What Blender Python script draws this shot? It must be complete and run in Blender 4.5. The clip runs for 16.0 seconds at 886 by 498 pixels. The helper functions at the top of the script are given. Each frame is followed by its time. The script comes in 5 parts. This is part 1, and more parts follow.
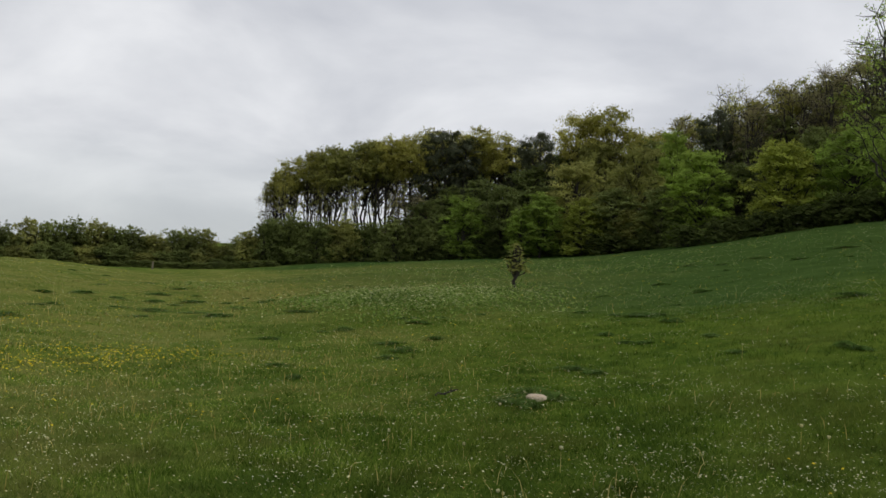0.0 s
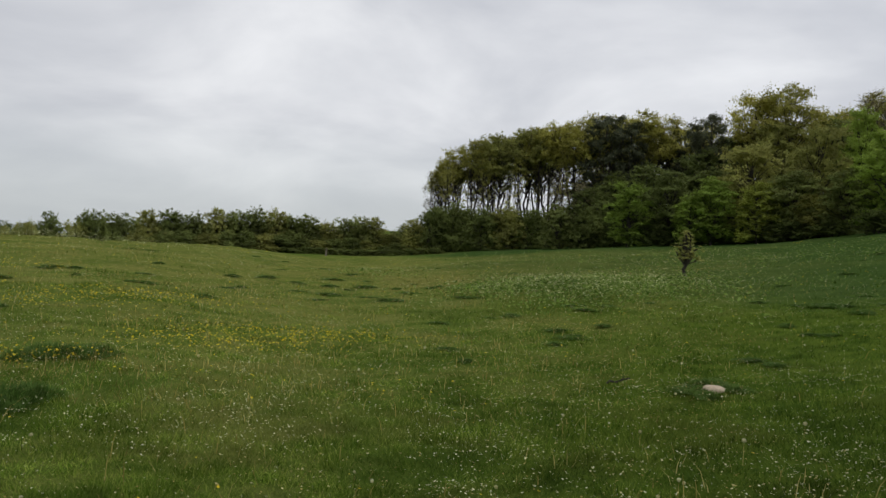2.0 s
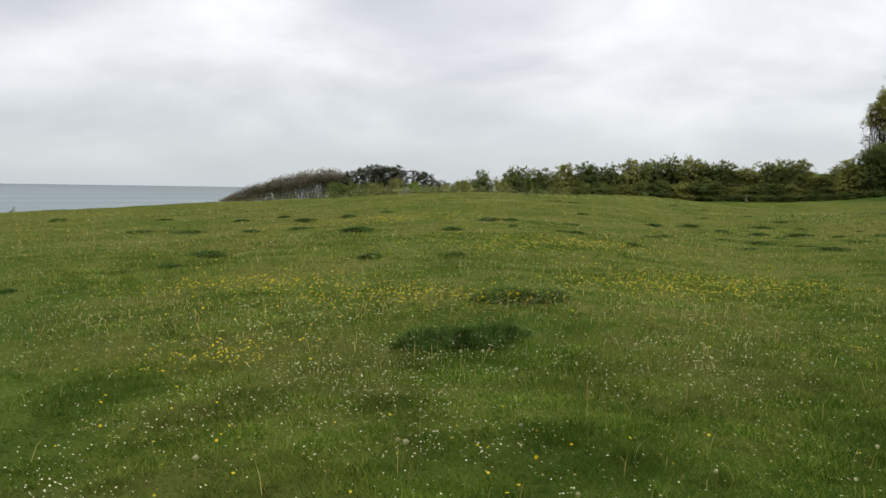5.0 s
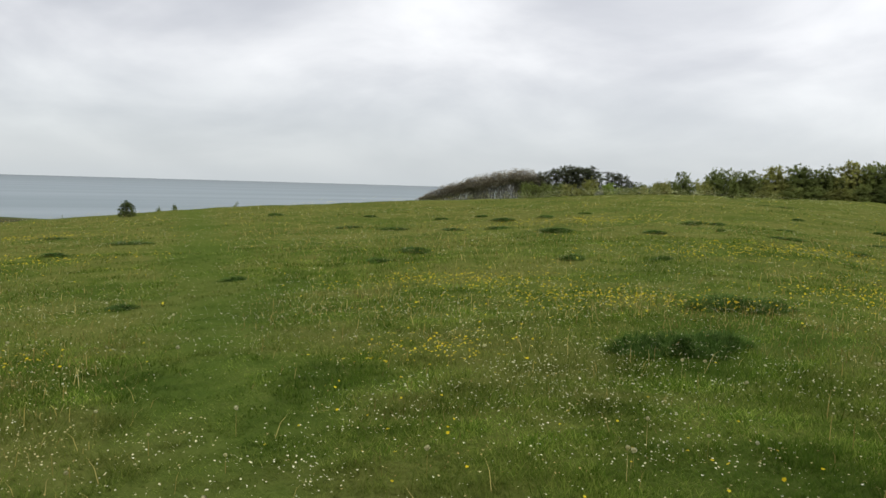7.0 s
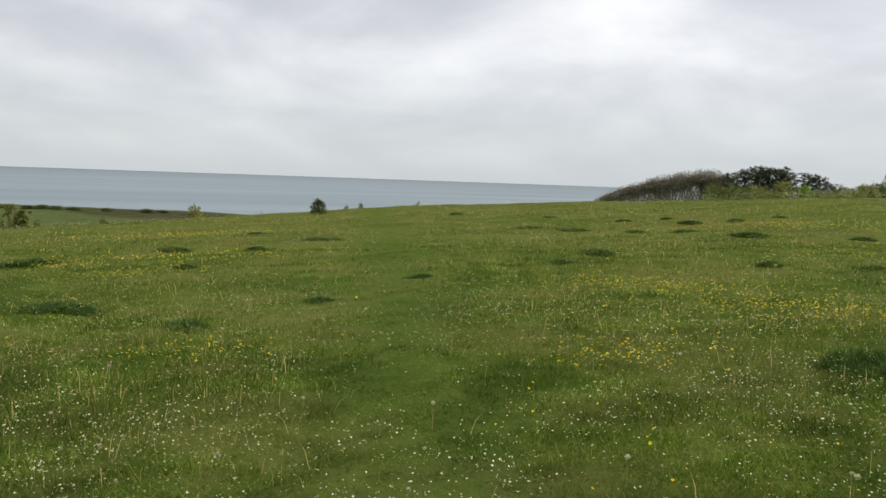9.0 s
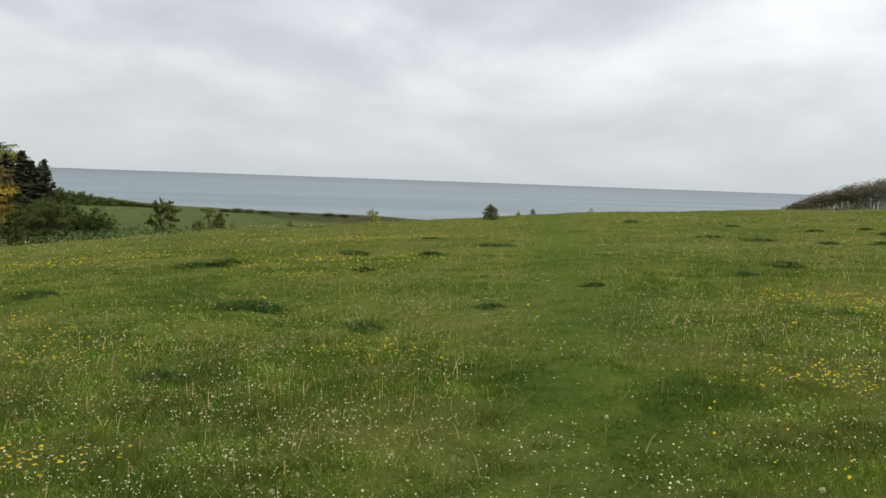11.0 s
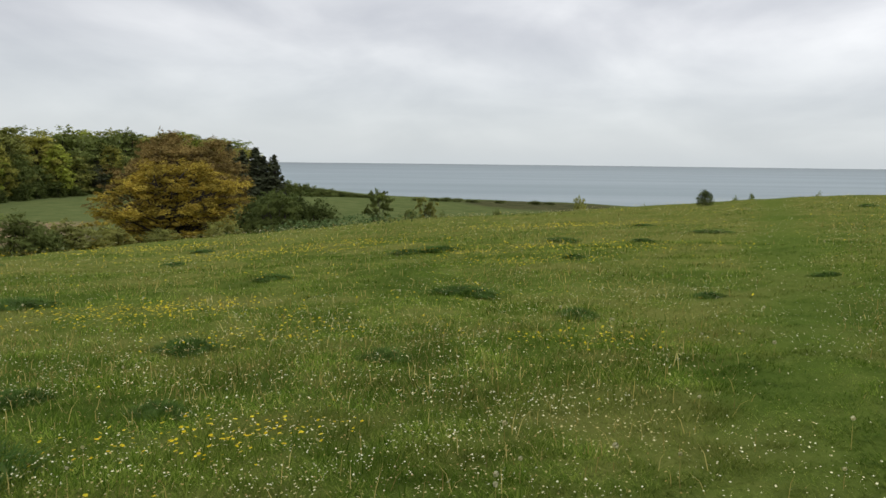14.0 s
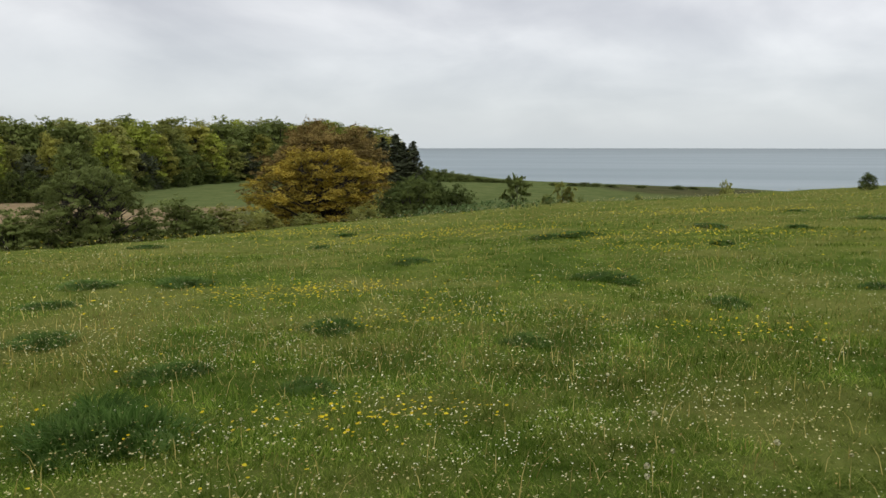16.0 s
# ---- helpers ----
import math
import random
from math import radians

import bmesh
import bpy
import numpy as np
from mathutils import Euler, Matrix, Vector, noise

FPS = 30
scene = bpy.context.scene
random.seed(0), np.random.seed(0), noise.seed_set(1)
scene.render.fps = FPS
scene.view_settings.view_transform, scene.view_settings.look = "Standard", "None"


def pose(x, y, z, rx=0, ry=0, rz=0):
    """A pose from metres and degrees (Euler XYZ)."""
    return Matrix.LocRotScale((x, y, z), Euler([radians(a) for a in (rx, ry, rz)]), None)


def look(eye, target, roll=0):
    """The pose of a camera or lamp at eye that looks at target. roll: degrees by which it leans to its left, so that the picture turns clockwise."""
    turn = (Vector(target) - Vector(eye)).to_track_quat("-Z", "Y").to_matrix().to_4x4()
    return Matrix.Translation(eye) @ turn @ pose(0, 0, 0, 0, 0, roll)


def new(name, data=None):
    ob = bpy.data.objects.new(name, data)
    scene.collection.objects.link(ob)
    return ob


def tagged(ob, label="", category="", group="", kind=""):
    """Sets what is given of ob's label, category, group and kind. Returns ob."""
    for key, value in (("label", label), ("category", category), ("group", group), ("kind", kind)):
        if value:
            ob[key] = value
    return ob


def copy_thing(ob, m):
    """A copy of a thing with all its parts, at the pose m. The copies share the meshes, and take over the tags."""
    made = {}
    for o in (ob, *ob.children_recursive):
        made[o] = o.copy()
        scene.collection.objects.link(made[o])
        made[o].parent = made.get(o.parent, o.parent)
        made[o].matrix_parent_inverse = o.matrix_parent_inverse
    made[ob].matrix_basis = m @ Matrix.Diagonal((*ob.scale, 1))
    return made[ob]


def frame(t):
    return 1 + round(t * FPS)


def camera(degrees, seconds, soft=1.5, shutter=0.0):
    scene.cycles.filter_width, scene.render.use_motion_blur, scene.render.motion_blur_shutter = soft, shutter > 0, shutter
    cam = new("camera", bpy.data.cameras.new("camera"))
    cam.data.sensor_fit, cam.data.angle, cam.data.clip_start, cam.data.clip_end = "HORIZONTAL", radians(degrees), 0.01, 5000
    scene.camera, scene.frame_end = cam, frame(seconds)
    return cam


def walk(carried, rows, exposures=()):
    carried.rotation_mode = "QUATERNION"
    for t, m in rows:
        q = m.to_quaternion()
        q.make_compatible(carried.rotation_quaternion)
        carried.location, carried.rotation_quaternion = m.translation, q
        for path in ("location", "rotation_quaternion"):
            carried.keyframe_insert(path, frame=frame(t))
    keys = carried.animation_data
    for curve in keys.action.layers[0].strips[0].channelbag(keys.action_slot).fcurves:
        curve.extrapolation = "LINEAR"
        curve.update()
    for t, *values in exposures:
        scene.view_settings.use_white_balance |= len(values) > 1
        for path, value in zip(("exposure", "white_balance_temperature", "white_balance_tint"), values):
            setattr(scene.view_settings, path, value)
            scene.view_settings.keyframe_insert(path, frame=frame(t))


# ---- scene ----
cam = camera(57.27, 16.0, soft=1.5)
EYE = 1.6
# seconds, x, y, z from the first eye, yaw, pitch, roll
ROWS = [
    (0.0, -0.000, -0.000, 0.000, 0.00, 1.59, -2.85),
    (0.5, -0.021, -0.046, -0.003, 4.04, 0.85, -2.73),
    (1.0, -0.042, -0.077, -0.003, 6.63, 0.52, -2.83),
    (1.5, -0.074, -0.092, -0.008, 8.76, 0.47, -3.11),
    (2.0, -0.092, -0.109, -0.012, 11.42, 0.12, -3.03),
    (2.5, -0.112, -0.113, -0.016, 14.53, -0.98, -2.63),
    (3.0, -0.141, -0.119, -0.025, 17.79, -1.58, -2.17),
    (3.5, -0.209, -0.119, -0.032, 21.58, -1.93, -2.24),
    (4.0, -0.316, -0.119, -0.057, 28.61, -2.81, -1.99),
    (4.5, -0.395, -0.151, -0.058, 34.99, -3.73, -1.31),
    (5.0, -0.478, -0.170, -0.064, 39.79, -4.39, -0.94),
    (7.5, -0.677, -0.343, -0.078, 55.53, -4.82, -1.93),
    (8.0, -0.689, -0.378, -0.074, 57.97, -5.10, -1.96),
    (8.5, -0.712, -0.405, -0.074, 61.96, -4.94, -1.80),
    (9.0, -0.751, -0.411, -0.077, 65.66, -5.03, -2.00),
    (9.5, -0.780, -0.398, -0.080, 70.03, -5.15, -1.82),
    (10.0, -0.790, -0.403, -0.069, 72.90, -4.99, -2.30),
    (12.5, -0.816, -0.448, -0.072, 84.78, -5.54, -0.74),
    (13.0, -0.824, -0.464, -0.076, 87.01, -5.74, -0.94),
    (13.5, -0.833, -0.477, -0.082, 89.39, -6.01, -0.84),
    (14.0, -0.842, -0.496, -0.088, 92.11, -6.23, -0.64),
    (14.5, -0.853, -0.507, -0.092, 94.64, -6.56, -0.65),
    (15.0, -0.873, -0.529, -0.100, 96.72, -7.01, -0.52),
    (15.5, -0.884, -0.542, -0.105, 99.29, -7.33, -0.16),
    (16.0, -0.896, -0.556, -0.109, 101.71, -7.32, 0.02),
]
STOPS = [(0, -0.2), (1.5, -0.18), (3, -0.15), (3.5, -0.08), (4, -0.02), (5, 0.1), (9, 0.1), (16, 0.14)]
walk(cam, [(t, pose(x, y, EYE + z, 90 + pitch, roll, yaw)) for t, x, y, z, yaw, pitch, roll in ROWS], STOPS)

rng = np.random.default_rng(7)

# ---- world: an overcast sky, and a weak wide sun behind the cloud ----
SUN_EL, SUN_AZ = radians(50), radians(60)
world = bpy.data.worlds.new("overcast_sky")
scene.world = world
world.use_nodes = True
wn, wl = world.node_tree.nodes, world.node_tree.links
wn.clear()


def wnode(kind, **kw):
    n = wn.new(kind)
    for k, v in kw.items():
        n.inputs[k].default_value = v
    return n


w_out = wn.new("ShaderNodeOutputWorld")
w_co = wn.new("ShaderNodeTexCoord")
w_sep = wn.new("ShaderNodeSeparateXYZ")
wl.new(w_co.outputs["Generated"], w_sep.inputs[0])
# thinner cloud on the side of the wood; the deck lies flat overhead: direction over its height
w_lift = wn.new("ShaderNodeMath")
w_lift.operation = "MAXIMUM"
w_lift.inputs[1].default_value = 0.0
wl.new(w_sep.outputs[2], w_lift.inputs[0])
w_add = wn.new("ShaderNodeMath")
w_add.operation = "ADD"
w_add.inputs[1].default_value = 0.30
wl.new(w_lift.outputs[0], w_add.inputs[0])
w_dx, w_dy = wn.new("ShaderNodeMath"), wn.new("ShaderNodeMath")
for d, i in ((w_dx, 0), (w_dy, 1)):
    d.operation = "DIVIDE"
    wl.new(w_sep.outputs[i], d.inputs[0])
    wl.new(w_add.outputs[0], d.inputs[1])
w_com = wn.new("ShaderNodeCombineXYZ")
wl.new(w_dx.outputs[0], w_com.inputs[0])
wl.new(w_dy.outputs[0], w_com.inputs[1])
w_noise = wnode("ShaderNodeTexNoise", Scale=1.5, Detail=6.0, Roughness=0.5, Distortion=0.3)
wl.new(w_com.outputs[0], w_noise.inputs["Vector"])
w_ramp = wn.new("ShaderNodeValToRGB")
w_ramp.color_ramp.interpolation = "B_SPLINE"
e = w_ramp.color_ramp.elements
e[0].position, e[0].color = 0.31, (0.555, 0.567, 0.612, 1)
e[1].position, e[1].color = 0.70, (1.02, 1.02, 1.03, 1)
m_ = e.new(0.5)
m_.color = (0.735, 0.742, 0.772, 1)
wl.new(w_noise.outputs["Fac"], w_ramp.inputs[0])
# thicker, even air near the horizon
w_haze = wn.new("ShaderNodeMapRange")
w_haze.inputs["From Min"].default_value, w_haze.inputs["From Max"].default_value = 0.0, 0.15
w_haze.inputs["To Min"].default_value, w_haze.inputs["To Max"].default_value = 0.9, 0.0
wl.new(w_sep.outputs[2], w_haze.inputs[0])
w_mix = wn.new("ShaderNodeMixRGB")
w_mix.inputs[2].default_value = (0.605, 0.655, 0.685, 1)
wl.new(w_haze.outputs[0], w_mix.inputs[0])
w_side = wn.new("ShaderNodeMapRange")
w_side.inputs["From Min"].default_value, w_side.inputs["From Max"].default_value = -1.0, 1.0
w_side.inputs["To Min"].default_value, w_side.inputs["To Max"].default_value = 0.82, 1.18
wl.new(w_sep.outputs[1], w_side.inputs[0])
w_lit = wn.new("ShaderNodeVectorMath")
w_lit.operation = "SCALE"
wl.new(w_ramp.outputs[0], w_lit.inputs[0])
wl.new(w_lit.outputs[0], w_mix.inputs[1])
wl.new(w_side.outputs[0], w_lit.inputs["Scale"])
w_bg = wn.new("ShaderNodeBackground")
w_bg.inputs[1].default_value = 0.84
wl.new(w_mix.outputs[0], w_bg.inputs[0])
w_sky = wn.new("ShaderNodeTexSky")
w_sky.sky_type, w_sky.sun_disc, w_sky.sun_elevation, w_sky.sun_rotation = "NISHITA", False, SUN_EL, SUN_AZ
w_bg2 = wn.new("ShaderNodeBackground")
w_bg2.inputs[1].default_value = 0.012
wl.new(w_sky.outputs[0], w_bg2.inputs[0])
w_sum = wn.new("ShaderNodeAddShader")
wl.new(w_bg.outputs[0], w_sum.inputs[0])
wl.new(w_bg2.outputs[0], w_sum.inputs[1])
wl.new(w_sum.outputs[0], w_out.inputs[0])
sun = new("sun", bpy.data.lights.new("sun", "SUN"))
sun.data.energy, sun.data.angle, sun.data.color = 0.6, radians(35), (1.0, 0.97, 0.92)
sun.matrix_basis = look((0, 0, 0), (-math.sin(SUN_AZ) * math.cos(SUN_EL), -math.cos(SUN_AZ) * math.cos(SUN_EL), -math.sin(SUN_EL)))


# ---- materials ----
def material(name):
    m = bpy.data.materials.new(name)
    m.use_nodes = True
    m.node_tree.nodes.clear()
    return m, m.node_tree.nodes, m.node_tree.links


def ramp(ns, stops):
    r = ns.new("ShaderNodeValToRGB")
    el = r.color_ramp.elements
    el[0].position, el[0].color = stops[0][0], (*stops[0][1], 1)
    el[1].position, el[1].color = stops[-1][0], (*stops[-1][1], 1)
    for p, c in stops[1:-1]:
        el.new(p).color = (*c, 1)
    return r


def patchy_tint(ns, ln, co, colour, tint, deep):
    """Mix two more colours into the first, in patches a few metres wide: a dry one and a deep green one."""
    n = ns.new("ShaderNodeTexNoise")
    n.inputs["Scale"].default_value, n.inputs["Detail"].default_value, n.inputs["Roughness"].default_value = 0.40, 7, 0.64
    ln.new(co.outputs["Object"], n.inputs["Vector"])
    for other, a, b, most in ((tint, 0.48, 0.60, 0.75), (deep, 0.49, 0.39, 0.7)):
        f, mix = ns.new("ShaderNodeMapRange"), ns.new("ShaderNodeMixRGB")
        f.inputs["From Min"].default_value, f.inputs["From Max"].default_value = a, b
        f.inputs["To Min"].default_value, f.inputs["To Max"].default_value = 0.0, most
        ln.new(n.outputs["Fac"], f.inputs[0])
        ln.new(f.outputs[0], mix.inputs[0])
        ln.new(colour.outputs[0], mix.inputs[1])
        mix.inputs[2].default_value = (*other, 1)
        colour = mix
    return colour


def leafy(name, dark, mid, light, through_light=0.3, rough=0.6, spread=0.35, clump=0.35, swing=0.27, tint=None):
    """Leaves: a colour for each leaf, a shift for each plant, some light through the blade; tint: a second colour in patches."""
    m, ns, ln = material(name)
    geo, inf = ns.new("ShaderNodeNewGeometry"), ns.new("ShaderNodeObjectInfo")
    mix = ns.new("ShaderNodeMath")
    mix.operation, mix.inputs[1].default_value = "MULTIPLY_ADD", 1 - spread
    off = ns.new("ShaderNodeMath")
    off.operation, off.inputs[1].default_value = "MULTIPLY", spread
    ln.new(inf.outputs["Random"], off.inputs[0])
    ln.new(geo.outputs["Random Per Island"], mix.inputs[0])
    ln.new(off.outputs[0], mix.inputs[2])
    r = ramp(ns, [(0.0, dark), (0.5, mid), (1.0, light)])
    ln.new(mix.outputs[0], r.inputs[0])
    co, big = ns.new("ShaderNodeTexCoord"), ns.new("ShaderNodeTexNoise")
    big.inputs["Scale"].default_value = clump
    big.inputs["Detail"].default_value = 4
    ln.new(co.outputs["Object"], big.inputs["Vector"])
    br = ns.new("ShaderNodeMapRange")
    br.inputs["From Min"].default_value, br.inputs["From Max"].default_value = 0.3, 0.7
    br.inputs["To Min"].default_value, br.inputs["To Max"].default_value = 1 - swing, 1 + swing
    ln.new(big.outputs["Fac"], br.inputs[0])
    mul = ns.new("ShaderNodeVectorMath")
    mul.operation = "SCALE"
    ln.new(r.outputs[0], mul.inputs[0])
    ln.new(br.outputs[0], mul.inputs["Scale"])
    if tint:
        mul = patchy_tint(ns, ln, co, mul, *tint)
    p, t, a, o = ns.new("ShaderNodeBsdfPrincipled"), ns.new("ShaderNodeBsdfTranslucent"), ns.new("ShaderNodeMixShader"), ns.new("ShaderNodeOutputMaterial")
    p.inputs["Roughness"].default_value = rough
    p.inputs["Specular IOR Level"].default_value = 0.03
    a.inputs[0].default_value = through_light
    ln.new(mul.outputs[0], p.inputs["Base Color"])
    ln.new(mul.outputs[0], t.inputs["Color"])
    ln.new(p.outputs[0], a.inputs[1])
    ln.new(t.outputs[0], a.inputs[2])
    ln.new(a.outputs[0], o.inputs[0])
    return m


def rough_stuff(name, stops, scale, bump=0.4, rough=0.9, spec=0.2):
    """Bark, stone, soil: noise at two sizes, and a relief."""
    m, ns, ln = material(name)
    co = ns.new("ShaderNodeTexCoord")
    n1, n2 = ns.new("ShaderNodeTexNoise"), ns.new("ShaderNodeTexNoise")
    n1.inputs["Scale"].default_value, n1.inputs["Detail"].default_value = scale, 8
    n2.inputs["Scale"].default_value, n2.inputs["Detail"].default_value = scale * 7, 4
    for n in (n1, n2):
        ln.new(co.outputs["Object"], n.inputs["Vector"])
    mx = ns.new("ShaderNodeMath")
    mx.operation, mx.inputs[1].default_value = "MULTIPLY_ADD", 0.45
    ad = ns.new("ShaderNodeMath")
    ad.operation, ad.inputs[1].default_value = "MULTIPLY", 0.55
    ln.new(n1.outputs["Fac"], ad.inputs[0])
    ln.new(n2.outputs["Fac"], mx.inputs[0])
    ln.new(ad.outputs[0], mx.inputs[2])
    r = ramp(ns, stops)
    ln.new(mx.outputs[0], r.inputs[0])
    b, p, o = ns.new("ShaderNodeBump"), ns.new("ShaderNodeBsdfPrincipled"), ns.new("ShaderNodeOutputMaterial")
    b.inputs["Strength"].default_value = bump
    b.inputs["Distance"].default_value = 0.05
    ln.new(mx.outputs[0], b.inputs["Height"])
    ln.new(b.outputs[0], p.inputs["Normal"])
    p.inputs["Roughness"].default_value = rough
    p.inputs["Specular IOR Level"].default_value = spec
    ln.new(r.outputs[0], p.inputs["Base Color"])
    ln.new(p.outputs[0], o.inputs[0])
    return m


def foliage(name, dark, mid, light, through_light):
    """Tree leaves: little difference from leaf to leaf, more from bough to bough."""
    # a little grey in every leaf colour stands in for distance haze
    grey = sum(mid) / 3
    pull = lambda c, k: tuple(1.48 * (0.94 * (b + (a - b) * k) + 0.06 * grey) for a, b in zip(c, mid))
    return leafy(name, pull(dark, 0.55), pull(mid, 1), pull(light, 0.5), through_light, 0.7, 0.65, 0.5, 0.42)


LEAF = {
    "beech": foliage("beech_leaf", (0.15, 0.155, 0.032), (0.29, 0.28, 0.055), (0.46, 0.42, 0.090), 0.5),
    "green": foliage("spring_leaf", (0.108, 0.156, 0.024), (0.210, 0.292, 0.044), (0.340, 0.430, 0.070), 0.48),
    "olive": foliage("olive_leaf", (0.125, 0.142, 0.036), (0.240, 0.248, 0.062), (0.37, 0.36, 0.104), 0.48),
    "hedge": foliage("hawthorn_leaf", (0.076, 0.100, 0.027), (0.144, 0.176, 0.045), (0.235, 0.262, 0.078), 0.42),
    "dark": foliage("dark_thorn_leaf", (0.042, 0.060, 0.015), (0.080, 0.104, 0.026), (0.135, 0.16, 0.042), 0.4),
    # needles lightened and greyed for the haze over the far pines
    "pine": foliage("pine_needle", (0.040, 0.048, 0.026), (0.074, 0.084, 0.044), (0.115, 0.120, 0.064), 0.2),
    "gold": leafy("young_oak_leaf", (0.21, 0.150, 0.030), (0.45, 0.345, 0.060), (0.66, 0.55, 0.105), 0.48, 0.7, 0.1, 0.8, 0.55),
    "rust": leafy("copper_leaf", (0.16, 0.115, 0.040), (0.29, 0.210, 0.070), (0.43, 0.335, 0.115), 0.45, 0.7, 0.1, 0.8, 0.5),
    "gold_green": foliage("yellow_green_leaf", (0.132, 0.156, 0.024), (0.252, 0.288, 0.041), (0.396, 0.420, 0.066), 0.45),
    "thorn": foliage("thorn_leaf", (0.075, 0.100, 0.026), (0.150, 0.175, 0.048), (0.28, 0.29, 0.095), 0.42),
    "bloom": leafy("hawthorn_blossom", (0.12, 0.15, 0.07), (0.42, 0.42, 0.36), (0.70, 0.70, 0.64), 0.1),
    "bare": foliage("budding_twig", (0.11, 0.10, 0.05), (0.20, 0.18, 0.085), (0.30, 0.265, 0.13), 0.45),
    "twig": foliage("bare_twig", (0.18, 0.160, 0.105), (0.275, 0.248, 0.170), (0.37, 0.335, 0.24), 0.5),
}
BARK = rough_stuff("bark", [(0.3, (0.030, 0.026, 0.020)), (0.7, (0.10, 0.09, 0.075))], 3.0)
PALE_BARK = rough_stuff("pale_bark", [(0.3, (0.14, 0.128, 0.108)), (0.7, (0.36, 0.335, 0.29))], 3.0)
STONE = rough_stuff("pale_stone", [(0.3, (0.50, 0.39, 0.27)), (0.7, (0.78, 0.64, 0.47))], 9.0, 0.6)
WOOD = rough_stuff("grey_wood", [(0.3, (0.20, 0.165, 0.12)), (0.7, (0.42, 0.36, 0.28))], 14.0)


# ---- geometry helpers ----
def mesh_of(name, verts, faces, mat, smooth=False, normals=None):
    """A mesh from an array of places and an array of faces of one size."""
    me = bpy.data.meshes.new(name)
    verts, faces = np.asarray(verts, np.float32), np.asarray(faces, np.int32)
    n, k = faces.shape
    me.vertices.add(len(verts))
    me.vertices.foreach_set("co", verts.ravel())
    me.loops.add(n * k)
    me.loops.foreach_set("vertex_index", faces.ravel())
    me.polygons.add(n)
    me.polygons.foreach_set("loop_start", np.arange(0, n * k, k, dtype=np.int32))
    me.polygons.foreach_set("use_smooth", np.full(n, smooth))
    me.update(calc_edges=True)
    me.materials.append(mat)
    if normals is not None:
        me.normals_split_custom_set_from_vertices(np.asarray(normals, np.float32).tolist())
    return me


def part(name, mesh, parent, label=""):
    ob = new(name, mesh)
    ob.parent = parent
    return tagged(ob, label)


def leaves(centres, outward, size, flat=0.5):
    """Small pointed leaf sprays at the centres, turned outwards and up."""
    n = len(centres)
    nor = outward + rng.normal(0, flat, (n, 3)) + (0, 0, 0.3)
    nor /= np.linalg.norm(nor, axis=1)[:, None]
    tan = np.cross(nor, rng.normal(0, 1, (n, 3)))
    tan /= np.linalg.norm(tan, axis=1)[:, None] + 1e-9
    bi = np.cross(nor, tan)
    s = (size * rng.uniform(0.55, 1.35, n))[:, None]
    v = np.stack([centres + tan * s * 1.1, centres + bi * s * 0.75 - tan * s * 0.55 - nor * s * 0.2, centres - bi * s * 0.75 - tan * s * 0.55 - nor * s * 0.2], 1)
    soft = outward * 0.75 + nor * 0.35 + rng.normal(0, 0.16, (n, 3)) + (0, 0, 0.36)
    soft /= np.linalg.norm(soft, axis=1)[:, None]
    return v.reshape(-1, 3), np.arange(3 * n).reshape(-1, 3), np.repeat(soft, 3, 0)


def tubes(lines, sides=6):
    """Tapered round limbs; each line is a list of (place, radius)."""
    vs, fs, base = [], [], 0
    turn = np.linspace(0, 2 * math.pi, sides, endpoint=False)
    for line in lines:
        p = np.array([q for q, _ in line], float)
        r = np.array([q for _, q in line], float)
        d = np.gradient(p, axis=0)
        d /= np.linalg.norm(d, axis=1)[:, None] + 1e-9
        a = np.cross(d, (0.31, 0.17, 0.93) if abs(d[0][2]) < 0.9 else (1, 0.2, 0))
        a /= np.linalg.norm(a, axis=1)[:, None] + 1e-9
        b = np.cross(d, a)
        ring = p[:, None] + r[:, None, None] * (np.cos(turn)[None, :, None] * a[:, None] + np.sin(turn)[None, :, None] * b[:, None])
        vs.append(ring.reshape(-1, 3))
        for i in range(len(p) - 1):
            for j in range(sides):
                k = (j + 1) % sides
                fs.append((base + i * sides + j, base + i * sides + k, base + (i + 1) * sides + k, base + (i + 1) * sides + j))
        base += len(p) * sides
    return np.concatenate(vs), np.array(fs)


def bent(a, b, r0, r1, steps=5, wob=0.06):
    a, b = np.array(a, float), np.array(b, float)
    span = np.linalg.norm(b - a)
    out = []
    for i in range(steps + 1):
        u = i / steps
        q = a + (b - a) * u
        if 0 < i < steps:
            q = q + rng.normal(0, wob * span, 3) * (1, 1, 0.5)
        out.append((q, r0 + (r1 - r0) * u))
    return out


def blade_mesh(base, h, w, lean, mat, name, segs=2, aim=None):
    """Narrow tapering blades that bend over, their upper side to the sky."""
    n = len(base)
    b = rng.uniform(0, 6.283, n) if aim is None else aim
    side = np.stack([np.sin(b), -np.cos(b), np.zeros(n)], 1) * (w / 2)[:, None]
    tip = np.stack([np.cos(b) * lean, np.sin(b) * lean, h], 1)
    mid = base + tip * (0.36, 0.36, 0.66)
    if segs == 2:
        v = np.stack([base - side, base + side, mid + side * 0.85, mid - side * 0.85, base + tip], 1).reshape(-1, 3)
        k = np.arange(n)[:, None] * 5
        f = np.concatenate([k + (0, 1, 2), k + (0, 2, 3), k + (3, 2, 4)])
    else:
        v = np.stack([base - side, base + side, base + tip], 1).reshape(-1, 3)
        f = np.arange(3 * n).reshape(-1, 3)
    return mesh_of(name, v, f, mat, True)


